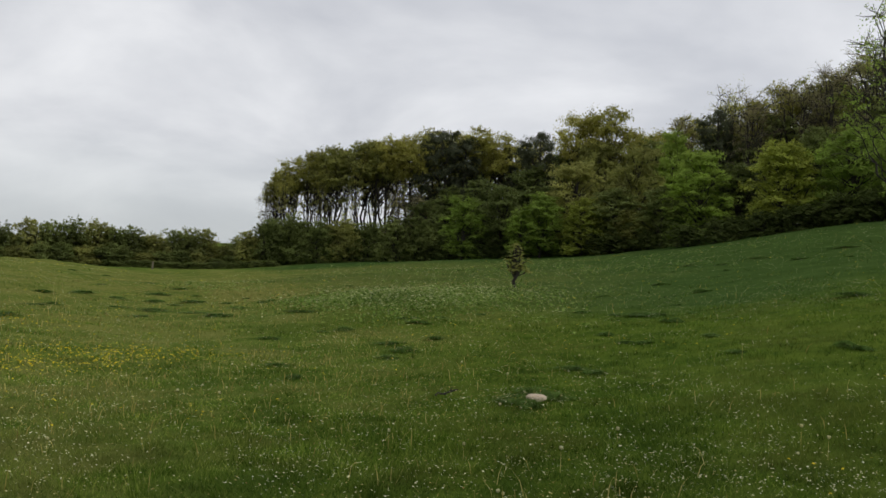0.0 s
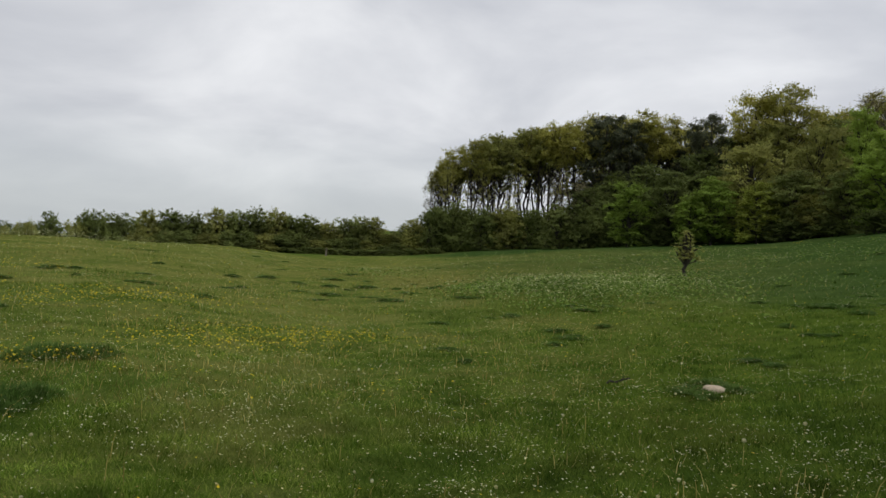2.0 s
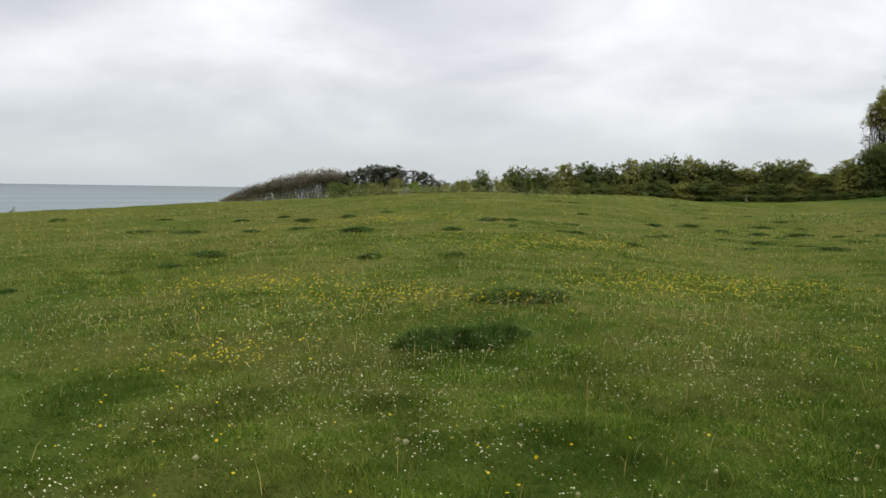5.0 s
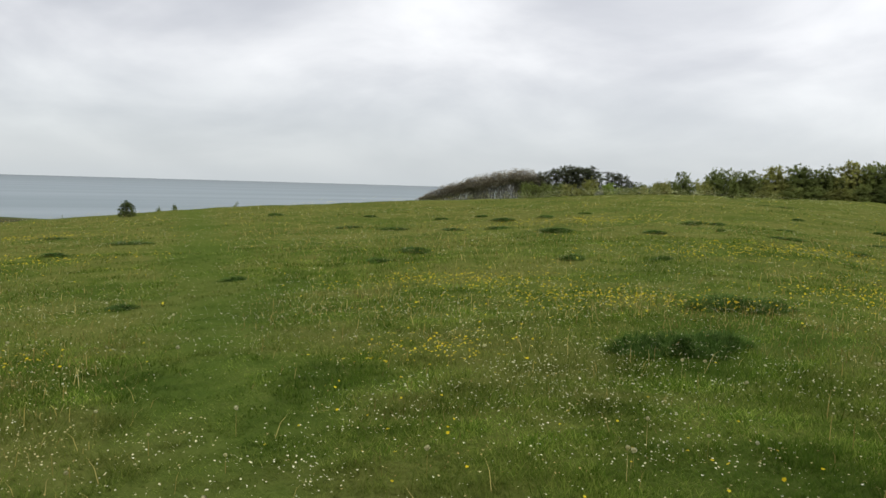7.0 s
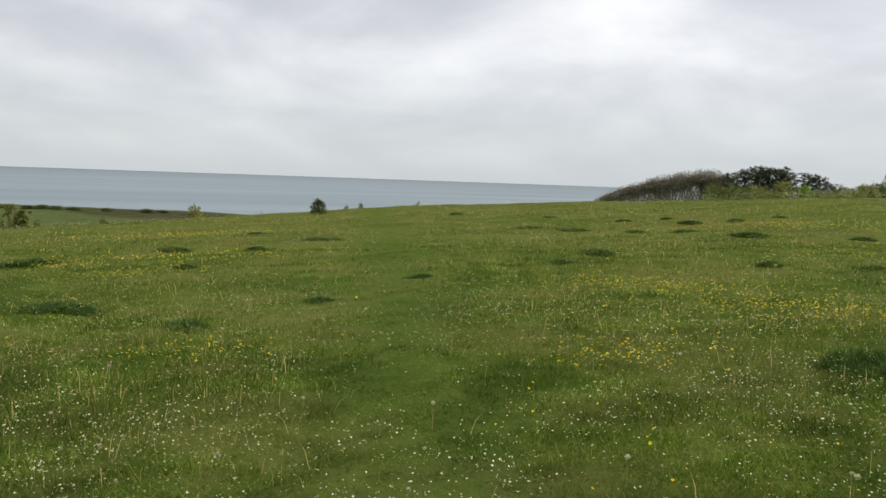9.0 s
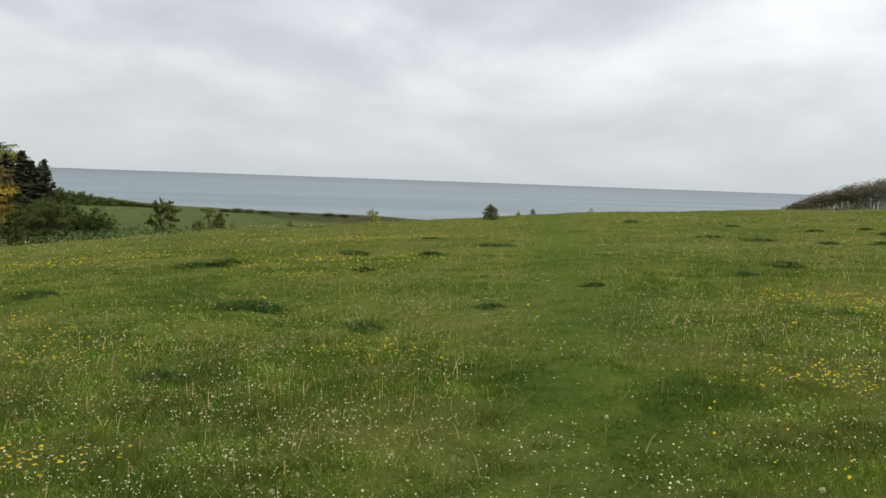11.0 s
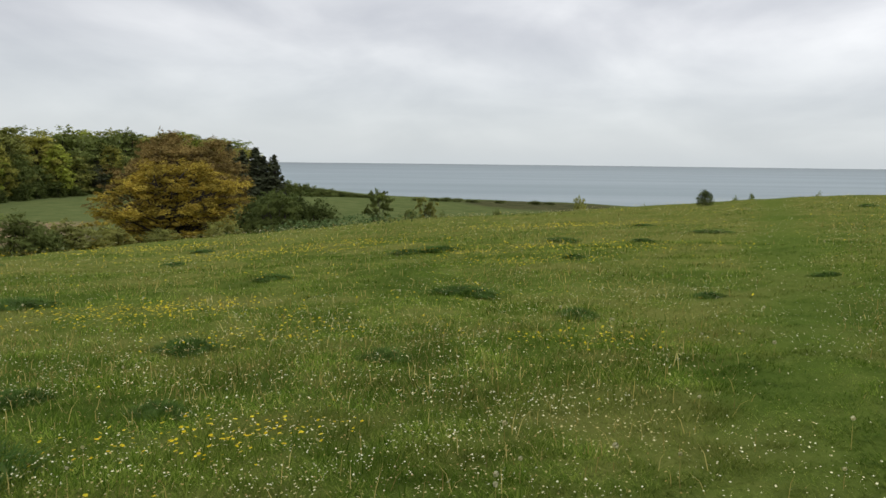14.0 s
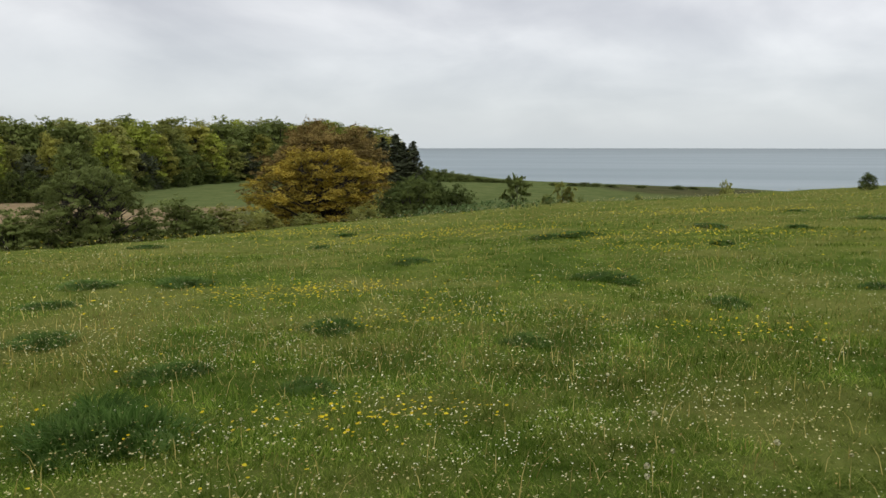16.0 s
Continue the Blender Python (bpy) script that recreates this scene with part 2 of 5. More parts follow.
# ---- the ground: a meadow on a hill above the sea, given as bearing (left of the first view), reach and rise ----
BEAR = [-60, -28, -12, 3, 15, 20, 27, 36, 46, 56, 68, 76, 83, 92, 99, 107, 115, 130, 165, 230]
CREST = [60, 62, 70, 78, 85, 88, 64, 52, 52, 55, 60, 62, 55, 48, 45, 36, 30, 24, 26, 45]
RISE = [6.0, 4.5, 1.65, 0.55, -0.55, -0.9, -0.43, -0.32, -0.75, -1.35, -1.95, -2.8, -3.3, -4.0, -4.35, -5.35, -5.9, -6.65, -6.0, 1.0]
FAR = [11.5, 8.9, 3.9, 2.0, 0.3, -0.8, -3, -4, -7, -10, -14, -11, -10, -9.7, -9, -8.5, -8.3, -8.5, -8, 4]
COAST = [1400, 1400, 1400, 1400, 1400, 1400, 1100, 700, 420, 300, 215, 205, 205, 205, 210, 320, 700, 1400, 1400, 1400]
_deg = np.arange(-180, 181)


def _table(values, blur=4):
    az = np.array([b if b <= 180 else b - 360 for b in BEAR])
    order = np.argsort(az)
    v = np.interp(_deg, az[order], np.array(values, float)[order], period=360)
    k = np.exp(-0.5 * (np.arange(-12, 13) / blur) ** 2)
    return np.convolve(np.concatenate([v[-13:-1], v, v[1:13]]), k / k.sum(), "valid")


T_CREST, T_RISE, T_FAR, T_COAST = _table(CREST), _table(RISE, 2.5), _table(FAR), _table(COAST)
SEA_Z = EYE - 21.4


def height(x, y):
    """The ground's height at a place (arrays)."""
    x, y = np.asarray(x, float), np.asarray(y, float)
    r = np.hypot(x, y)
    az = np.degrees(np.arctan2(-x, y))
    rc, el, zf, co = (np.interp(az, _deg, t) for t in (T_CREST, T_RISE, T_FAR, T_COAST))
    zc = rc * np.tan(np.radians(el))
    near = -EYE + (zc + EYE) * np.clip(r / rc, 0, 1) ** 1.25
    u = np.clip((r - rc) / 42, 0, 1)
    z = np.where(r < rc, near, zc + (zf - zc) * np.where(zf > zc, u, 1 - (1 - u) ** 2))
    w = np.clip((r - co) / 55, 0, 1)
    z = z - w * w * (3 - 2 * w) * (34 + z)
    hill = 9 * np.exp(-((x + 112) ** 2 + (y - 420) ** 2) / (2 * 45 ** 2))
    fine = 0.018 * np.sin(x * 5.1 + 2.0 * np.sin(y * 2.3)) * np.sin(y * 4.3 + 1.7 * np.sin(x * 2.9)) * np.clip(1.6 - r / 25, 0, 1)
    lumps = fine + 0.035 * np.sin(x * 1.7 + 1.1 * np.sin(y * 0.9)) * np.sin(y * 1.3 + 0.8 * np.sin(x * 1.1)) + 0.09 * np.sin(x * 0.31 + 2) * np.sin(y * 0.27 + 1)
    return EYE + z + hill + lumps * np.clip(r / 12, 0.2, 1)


def spot(az, r):
    """The place on the ground at a bearing and reach."""
    x, y = -r * math.sin(radians(az)), r * math.cos(radians(az))
    return x, y, float(height(x, y))


def patch(x, y, size, seed):
    """Smooth random values between 0 and 1 over the ground, with patches of about that size."""
    g = np.random.default_rng(seed).random((64, 64))
    u, v = np.asarray(x) / size + 500.3, np.asarray(y) / size + 500.7
    i, j = np.floor(u).astype(int), np.floor(v).astype(int)
    a, c = u - i, v - j
    a, c = a * a * (3 - 2 * a), c * c * (3 - 2 * c)
    q = lambda di, dj: g[(i + di) % 64, (j + dj) % 64]
    return (q(0, 0) * (1 - a) + q(1, 0) * a) * (1 - c) + (q(0, 1) * (1 - a) + q(1, 1) * a) * c


def path_way(x, y):
    """1 on the trodden green way that leads over the brow, 0 beside it."""
    along = -0.943 * x + 0.334 * y
    off = 0.334 * x + 0.943 * y + 0.25 + 0.5 * np.exp(-along / 4.0)
    return np.exp(-(np.clip(off, -9, 9) / (0.66 + 0.004 * np.maximum(along, 0))) ** 2) * (along > -2)


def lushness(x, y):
    """How far the grass is the lush sort that grows towards the wood, its dark colour partly painted tree shade: 0 to
    1.
    """
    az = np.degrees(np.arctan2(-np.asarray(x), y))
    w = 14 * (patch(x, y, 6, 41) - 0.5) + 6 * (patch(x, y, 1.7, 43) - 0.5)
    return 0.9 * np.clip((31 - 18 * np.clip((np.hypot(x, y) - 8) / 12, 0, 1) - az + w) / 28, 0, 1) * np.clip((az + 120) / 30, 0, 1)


def meadow_material():
    m, ns, ln = material("meadow_turf")
    co = ns.new("ShaderNodeTexCoord")

    def noise_at(scale, detail, rough=0.55):
        n = ns.new("ShaderNodeTexNoise")
        n.inputs["Scale"].default_value, n.inputs["Detail"].default_value, n.inputs["Roughness"].default_value = scale, detail, rough
        ln.new(co.outputs["Object"], n.inputs["Vector"])
        return n
    fine, mid, big = noise_at(26, 9, 0.75), noise_at(1.6, 8, 0.7), noise_at(0.22, 6)
    r1 = ramp(ns, [(0.28, (0.034, 0.064, 0.009)), (0.5, (0.112, 0.170, 0.029)), (0.74, (0.240, 0.268, 0.064))])
    r2 = ramp(ns, [(0.30, (0.050, 0.100, 0.012)), (0.52, (0.138, 0.194, 0.036)), (0.70, (0.235, 0.262, 0.070))])
    ln.new(fine.outputs["Fac"], r1.inputs[0])
    ln.new(mid.outputs["Fac"], r2.inputs[0])
    mx = ns.new("ShaderNodeMixRGB")
    mx.inputs[0].default_value = 0.5
    ln.new(r1.outputs[0], mx.inputs[1])
    ln.new(r2.outputs[0], mx.inputs[2])
    r3 = ramp(ns, [(0.34, (0.66, 0.82, 0.72)), (0.66, (1.30, 1.18, 1.15))])
    ln.new(big.outputs["Fac"], r3.inputs[0])
    mul = ns.new("ShaderNodeMixRGB")
    mul.blend_type, mul.inputs[0].default_value = "MULTIPLY", 1.0
    ln.new(mx.outputs[0], mul.inputs[1])
    ln.new(r3.outputs[0], mul.inputs[2])
    mul = patchy_tint(ns, ln, co, mul, (0.215, 0.225, 0.062), (0.062, 0.112, 0.018))
    # other ground: lush grass by the wood and in the hollow, both darkened partly for tree shade, the trodden way,
    # ploughed soil, heath on the coast
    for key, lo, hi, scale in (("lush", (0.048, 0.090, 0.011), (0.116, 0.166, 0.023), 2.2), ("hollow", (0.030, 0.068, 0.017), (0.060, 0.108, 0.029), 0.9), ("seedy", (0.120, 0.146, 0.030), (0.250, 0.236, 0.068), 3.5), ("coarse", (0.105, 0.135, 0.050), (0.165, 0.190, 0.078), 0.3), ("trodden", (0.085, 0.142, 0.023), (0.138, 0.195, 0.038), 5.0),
                               ("soil", (0.26, 0.19, 0.105), (0.38, 0.29, 0.165), 0.4), ("heath", (0.045, 0.038, 0.026), (0.095, 0.075, 0.045), 0.3)):
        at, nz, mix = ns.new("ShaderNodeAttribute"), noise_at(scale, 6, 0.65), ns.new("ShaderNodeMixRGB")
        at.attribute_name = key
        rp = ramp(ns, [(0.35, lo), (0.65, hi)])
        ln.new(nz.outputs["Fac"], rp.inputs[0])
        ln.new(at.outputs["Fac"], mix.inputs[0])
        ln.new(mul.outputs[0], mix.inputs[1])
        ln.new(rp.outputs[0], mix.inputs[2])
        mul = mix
    b, p, o = ns.new("ShaderNodeBump"), ns.new("ShaderNodeBsdfPrincipled"), ns.new("ShaderNodeOutputMaterial")
    b.inputs["Strength"].default_value, b.inputs["Distance"].default_value = 0.7, 0.035
    ln.new(fine.outputs["Fac"], b.inputs["Height"])
    ln.new(b.outputs[0], p.inputs["Normal"])
    ln.new(mul.outputs[0], p.inputs["Base Color"])
    p.inputs["Roughness"].default_value, p.inputs["Specular IOR Level"].default_value = 1.0, 0.0
    ln.new(p.outputs[0], o.inputs[0])
    return m


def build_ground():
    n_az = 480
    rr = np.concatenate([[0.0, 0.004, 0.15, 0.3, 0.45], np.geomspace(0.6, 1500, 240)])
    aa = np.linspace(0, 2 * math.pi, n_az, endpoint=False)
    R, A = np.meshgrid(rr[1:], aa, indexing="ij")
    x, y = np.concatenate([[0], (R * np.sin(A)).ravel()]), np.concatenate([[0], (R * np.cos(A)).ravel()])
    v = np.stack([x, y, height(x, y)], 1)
    k = np.arange(n_az)
    nx = (k + 1) % n_az
    quads = [np.stack([1 + i * n_az + k, 1 + i * n_az + nx, 1 + (i + 1) * n_az + nx, 1 + (i + 1) * n_az + k], 1) for i in range(len(rr) - 2)]
    f = np.concatenate(quads)[:, ::-1]
    k = np.arange(0, n_az, 2)
    f = np.concatenate([f, np.stack([1 + k, 2 + k, 1 + (k + 2) % n_az, 0 * k], 1)])
    me = mesh_of("ground", v, f, meadow_material(), True)
    r, az = np.hypot(x, y), np.degrees(np.arctan2(-x, y))
    step = lambda u, a, c: np.clip((u - a) / (c - a), 0, 1)
    wob = 3 * (patch(x, y, 9, 41) - 0.5)
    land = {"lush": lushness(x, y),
            # ground before the wood where the trees' shade is put into the colour
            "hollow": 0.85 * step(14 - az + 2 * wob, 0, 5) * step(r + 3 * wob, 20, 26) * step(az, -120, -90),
            "seedy": np.clip((0.75 + 0.25 * step(az, 34, 44)) * (1 - lushness(x, y)) * (0.25 + 0.55 * step(r, 10, 34)) * (0.4 + 1.1 * patch(x, y, 2.4, 51) * patch(x, y, 0.8, 52) ** 0.5) + 0.12 * step(az, 8, 14) * step(40 - az, 0, 10) * step(r, 10, 18) * patch(x, y, 3.5, 53) + 0.8 * np.exp(-((az - 12.3) / 2.6) ** 4 - ((r - 33) / 4.5) ** 4), 0, 0.9) * step(75 - r, 0, 8),
            "coarse": 0.8 * step(r + 8 * wob, 72, 95) * step(az, 40, 60),
            "trodden": 0.6 * path_way(x, y) * step(70 - r, 0, 10),
            "soil": step(az + wob, 115, 118) * step(160 - az, 0, 10) * step(r + 2 * wob, 86, 90) * step(116 + 22 * step(az, 123, 127) - r + wob, 0, 3),
            "heath": 0.65 * step(az + wob, 80, 82) * step(91 - az + wob, 0, 2) * step(r + 4 * wob, 168, 172) * step(202 - r, 0, 4)}
    for key, value in land.items():
        me.attributes.new(key, "FLOAT", "POINT").data.foreach_set("value", value.astype(np.float32))
    g = new("ground", me)
    return tagged(g, "grassy meadow sloping down towards the sea", "meadow", kind="structure")


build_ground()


def build_sea():
    m, ns, ln = material("sea_water")
    co, mp, n = ns.new("ShaderNodeTexCoord"), ns.new("ShaderNodeMapping"), ns.new("ShaderNodeTexNoise")
    mp.inputs["Scale"].default_value = (0.010, 0.0016, 1)
    mp.inputs["Rotation"].default_value = (0, 0, radians(-10))
    n.inputs["Scale"].default_value, n.inputs["Detail"].default_value = 1.0, 5
    ln.new(co.outputs["Object"], mp.inputs[0])
    ln.new(mp.outputs[0], n.inputs["Vector"])
    r = ramp(ns, [(0.35, (0.20, 0.262, 0.280)), (0.65, (0.28, 0.343, 0.360))])
    ln.new(n.outputs["Fac"], r.inputs[0])
    # cloud shadow put into the colour: the sea darkens towards the horizon
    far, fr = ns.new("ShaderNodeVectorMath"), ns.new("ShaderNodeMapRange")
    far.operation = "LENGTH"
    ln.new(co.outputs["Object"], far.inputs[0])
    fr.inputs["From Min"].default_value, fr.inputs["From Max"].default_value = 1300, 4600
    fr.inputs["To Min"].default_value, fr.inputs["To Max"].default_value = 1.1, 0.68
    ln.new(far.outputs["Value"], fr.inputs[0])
    cloud_shade = ns.new("ShaderNodeVectorMath")
    cloud_shade.operation = "SCALE"
    ln.new(r.outputs[0], cloud_shade.inputs[0])
    ln.new(fr.outputs[0], cloud_shade.inputs["Scale"])
    r = cloud_shade
    w = ns.new("ShaderNodeTexNoise")
    w.inputs["Scale"].default_value, w.inputs["Detail"].default_value = 0.25, 5
    ln.new(co.outputs["Object"], w.inputs["Vector"])
    b, p, o = ns.new("ShaderNodeBump"), ns.new("ShaderNodeBsdfPrincipled"), ns.new("ShaderNodeOutputMaterial")
    b.inputs["Strength"].default_value, b.inputs["Distance"].default_value = 0.35, 0.6
    ln.new(w.outputs["Fac"], b.inputs["Height"])
    ln.new(b.outputs[0], p.inputs["Normal"])
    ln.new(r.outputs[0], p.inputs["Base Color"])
    p.inputs["Roughness"].default_value, p.inputs["IOR"].default_value = 0.45, 1.33
    ln.new(p.outputs[0], o.inputs[0])
    aa = np.linspace(0, 2 * math.pi, 128, endpoint=False)
    rr = np.array([30, 120, 400, 1200, 2600, 4900.0])
    R, A = np.meshgrid(rr, aa, indexing="ij")
    v = np.stack([(R * np.sin(A)).ravel(), (R * np.cos(A)).ravel(), np.full(R.size, SEA_Z)], 1)
    k = np.arange(128)
    nx = (k + 1) % 128
    f = np.concatenate([np.stack([i * 128 + k, (i + 1) * 128 + k, (i + 1) * 128 + nx, i * 128 + nx], 1) for i in range(5)])
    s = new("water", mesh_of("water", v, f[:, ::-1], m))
    return tagged(s, "calm grey-blue sea under an overcast sky", "sea", kind="structure")


build_sea()


# ---- trees and bushes ----
def crown_blobs(n, shape, low, top, rad, blob):
    """Centres and sizes of the foliage clumps of a crown between low and top (metres)."""
    out = []
    for i in range(n):
        u = (i + 0.5) / n
        z = low + (top - low) * u
        reach = rad * shape(u)
        a = i * 2.4 + rng.uniform(-0.5, 0.5)
        q = reach * math.sqrt(rng.uniform(0.1, 1.0)) * 0.85
        b = blob * rng.uniform(0.7, 1.3)
        out.append((q * math.cos(a), q * math.sin(a), z + rng.uniform(-0.75, 0.35) * blob, b))
    return out


DETAIL = 1.0


def plant(name, label, category, leaf, bark, H, blobs, stems, leaf_n, leaf_size, squash=0.62, limbs=True, trunk_r=0.2, hollow=0.72, sprays=9, fine=0, reach=1.0):
    """A tree or bush, H metres high, standing at the origin."""
    thing = tagged(new(name), label, category)
    lines, twigs = [], []
    for sx, sy, tx, ty, tz in stems:
        lines.append(bent((sx, sy, -0.3), (tx, ty, tz), trunk_r, trunk_r * 0.45, 6, 0.025))
    if limbs:
        for x, y, z, b in blobs:
            sx, sy, tx, ty, tz = stems[int(rng.integers(len(stems)))]
            u = min(0.95, max(0.25, (z - 0.25 * H) / max(tz, 0.1)))
            for _ in range(fine):
                d = rng.normal(0, 1, 3)
                d *= b * 1.15 / np.linalg.norm(d)
                twigs.append(bent((x, y, z), (x + d[0], y + d[1], z + abs(d[2]) * squash), trunk_r * 0.12, 0.012, 2, 0.05))
            twigs.append(bent((sx + (tx - sx) * u, sy + (ty - sy) * u, tz * u), (x, y, z), trunk_r * 0.32, 0.02, 4, 0.07))
    for line in lines:
        v, f = tubes([line], 6)
        part("trunk", mesh_of("trunk", v, f, bark, True), thing)
    if twigs:
        v, f = tubes(twigs, 5)
        tagged(part("branchwork", mesh_of("branchwork", v, f, bark, True), thing), kind="stuff")
    leaf_n, leaf_size = 3.0 * leaf_n * DETAIL, 0.60 * leaf_size * DETAIL ** -0.5
    cs, os_ = [], []
    for x, y, z, b in blobs:
        # flat sprays that reach outwards from the clump, each with its own leaves
        n = max(4, int(sprays * b * b))
        d = rng.normal(0, 1, (n, 3))
        d[:, 2] = np.abs(d[:, 2]) * np.where(rng.random(n) < 0.75, 1, -0.8)
        d /= np.linalg.norm(d, axis=1)[:, None]
        q = b * rng.uniform(hollow, 1.0, n) * np.where(rng.random(n) < 0.12, 1.15, 1.0)
        heart = np.array((x, y, z)) + d * q[:, None] * (1, 1, squash)
        axis = d * (1, 1, 0.5) + rng.normal(0, 0.25, (n, 3)) * (1, 1, 0.4)
        axis /= np.linalg.norm(axis, axis=1)[:, None] + 1e-9
        side = np.cross(axis, (0, 0, 1))
        side /= np.linalg.norm(side, axis=1)[:, None] + 1e-9
        long = b * rng.uniform(0.35, 0.75, n) * reach
        i = np.repeat(np.arange(n), max(3, int(leaf_n * b * b / n)))
        u = rng.uniform(-0.6, 1.0, len(i))
        out = rng.normal(0, 0.5, len(i)) * (1 - 0.5 * np.abs(u))
        c = heart[i] + axis[i] * (long[i] * u)[:, None] + side[i] * (long[i] * out)[:, None]
        c[:, 2] += long[i] * (rng.normal(0, 0.17, len(i)) - 0.16 * np.clip(u, 0, 1) ** 2)
        cs.append(c)
        os_.append(d[i] * 0.75 + (0, 0, 0.35))
    c, o = np.concatenate(cs), np.concatenate(os_)
    keep = c[:, 2] > 0.05
    v, f, vn = leaves(c[keep], o[keep], leaf_size)
    part("crown", mesh_of("crown", v, f, leaf, True, vn), thing)
    return thing


def tall_beech(tone="beech", label="tall beech with a high crown of young olive-green leaves"):
    blobs = crown_blobs(58, lambda u: 0.5 + 0.6 * math.sin(math.pi * min(1, 0.2 + 0.78 * u)), 6.6, 12.2, 3.9, 1.05)
    stems = [(0, 0, rng.uniform(-0.5, 0.5), rng.uniform(-0.5, 0.5), 9.5), (0.25, 0.1, rng.uniform(0.8, 1.6), rng.uniform(-0.8, 0.8), 8.8)]
    return plant("beech_tree", label, "tree", LEAF[tone], BARK, 13, blobs, stems, 84, 0.165, 0.5, trunk_r=0.19, hollow=0.4, fine=2)


def canopy_beech(tone="beech", label="wind-cut beech whose broad crown joins its neighbours"):
    blobs = crown_blobs(66, lambda u: 1.0 - 0.62 * u * u, 8.7, 12.4, 4.4, 0.95) + crown_blobs(5, lambda u: 1.0, 6.6, 8.6, 3.6, 0.6)
    stems = [(0, 0, rng.uniform(-0.6, 0.6), 0.2, 10.0), (0.2, 0.1, rng.uniform(0.9, 1.9), rng.uniform(-0.8, 0.8), 9.0), (-0.15, 0, -rng.uniform(0.9, 1.9), 0.4, 9.0)]
    return plant("beech_tree", label, "tree", LEAF[tone], BARK, 13, blobs, stems, 84, 0.165, 0.48, trunk_r=0.16, hollow=0.45, fine=2)


def bare_beech(tone="twig", label="leafless wind-cut beech of the cliff wood", low=9.0):
    thing = tagged(new("bare_beech"), label, "tree")
    for x, y in ((0, 0), (1.7, 0.5), (-1.6, 0.6), (0.6, -1.3), (-0.7, -1.5), (2.6, -0.6)):
        v, f = tubes([bent((x, y, -0.3), (x * 1.3 + rng.uniform(-0.5, 0.5), y * 1.3, 10.6), 0.21, 0.07, 6, 0.02)], 6)
        part("trunk", mesh_of("trunk", v, f, PALE_BARK, True), thing)
    limbs = []
    for i in range(44):
        a, u = i * 2.4, (i + 0.5) / 44
        q = 4.0 * math.sqrt(u)
        limbs.append(bent((0.45 * q * math.cos(a), 0.45 * q * math.sin(a), low - 2.2 + 2 * u), (q * math.cos(a), q * math.sin(a), 12.0 - 2.2 * u * u), 0.08, 0.02, 4, 0.05))
    v, f = tubes(limbs, 4)
    tagged(part("branchwork", mesh_of("branchwork", v, f, PALE_BARK, True), thing), kind="stuff")
    n = 2200
    a, q, u = rng.uniform(0, 6.283, n), 4.4 * np.sqrt(rng.random(n)), rng.random(n) ** 0.7
    top = 12.7 - 3.0 * (q / 4.4) ** 2 + 0.5 * np.sin(a * 3)
    bottom = low + 1.2 * np.sin(a * 2 + 1) * (q / 4.4)
    base = np.stack([q * np.cos(a), q * np.sin(a), bottom + (top - bottom) * u - 0.3], 1)
    m = blade_mesh(base, rng.uniform(0.05, 0.3, n), rng.uniform(0.08, 0.19, n), rng.uniform(0.3, 0.9, n), LEAF[tone], "crown", 2)
    part("crown", m, thing, "fine grey-brown twigs")
    return thing


def low_beech(tone="bare", label="bushy brown-twigged beech inside the cliff wood"):
    return bare_beech(tone, label, 4.0)


def slim_stem(tone="beech", label="slim beech stems with sparse young leaves on top"):
    blobs = crown_blobs(24, lambda u: 0.5 + 0.5 * u, 6.4, 12.4, 2.6, 0.85)
    stems = [(0, 0, rng.uniform(-0.6, 0.6), 0.2, 10.5), (0.9, 0.5, 1.5, 0.8, 10.0), (-0.8, 0.3, -1.2, 0.0, 10.0)]
    return plant("slim_beech", label, "tree", LEAF[tone], BARK, 13, blobs, stems, 50, 0.14, 0.6, trunk_r=0.13, hollow=0.3, fine=3)


def round_tree(tone="green", label="broad-leaved tree in bright green spring leaf, branches to the ground"):
    blobs = crown_blobs(70, lambda u: 0.66 + 0.46 * math.sin(math.pi * (0.1 + 0.8 * u)) - 0.5 * u ** 3, 0.7, 8.4, 2.9, 0.92)
    stems = [(0, 0, rng.uniform(-0.3, 0.3), rng.uniform(-0.3, 0.3), 6.5)]
    return plant("broadleaf_tree", label, "tree", LEAF[tone], BARK, 9, blobs, stems, 150, 0.14, 0.6, trunk_r=0.18, hollow=0.45, sprays=11, reach=0.85)


def airy_tree(tone="olive", label="slender tree with thin olive foliage and visible branches"):
    blobs = crown_blobs(46, lambda u: 0.45 + 0.6 * math.sin(math.pi * (0.2 + 0.75 * u)), 3.6, 12.3, 3.2, 0.95)
    stems = [(0, 0, -0.7, 0.4, 10.5), (0.1, 0, 0.9, -0.3, 10)]
    return plant("slender_tree", label, "tree", LEAF[tone], BARK, 13, blobs, stems, 44, 0.11, 0.8, trunk_r=0.15, hollow=0.2, fine=6)


def thicket(tone="hedge", label="dense dark green hawthorn bush at the field's edge"):
    blobs = crown_blobs(46, lambda u: math.sqrt(max(0.1, 1.1 - u ** 2.0)), 0.15, 3.9, 2.5, 0.95)
    stems = [(rng.uniform(-0.8, 0.8), rng.uniform(-0.8, 0.8), rng.uniform(-1.2, 1.2), rng.uniform(-1.2, 1.2), 3.2) for _ in range(4)]
    return plant("hawthorn_bush", label, "bush", LEAF[tone], BARK, 5, blobs, stems, 280, 0.09, 0.72, trunk_r=0.06, hollow=0.5, sprays=16, reach=0.55)


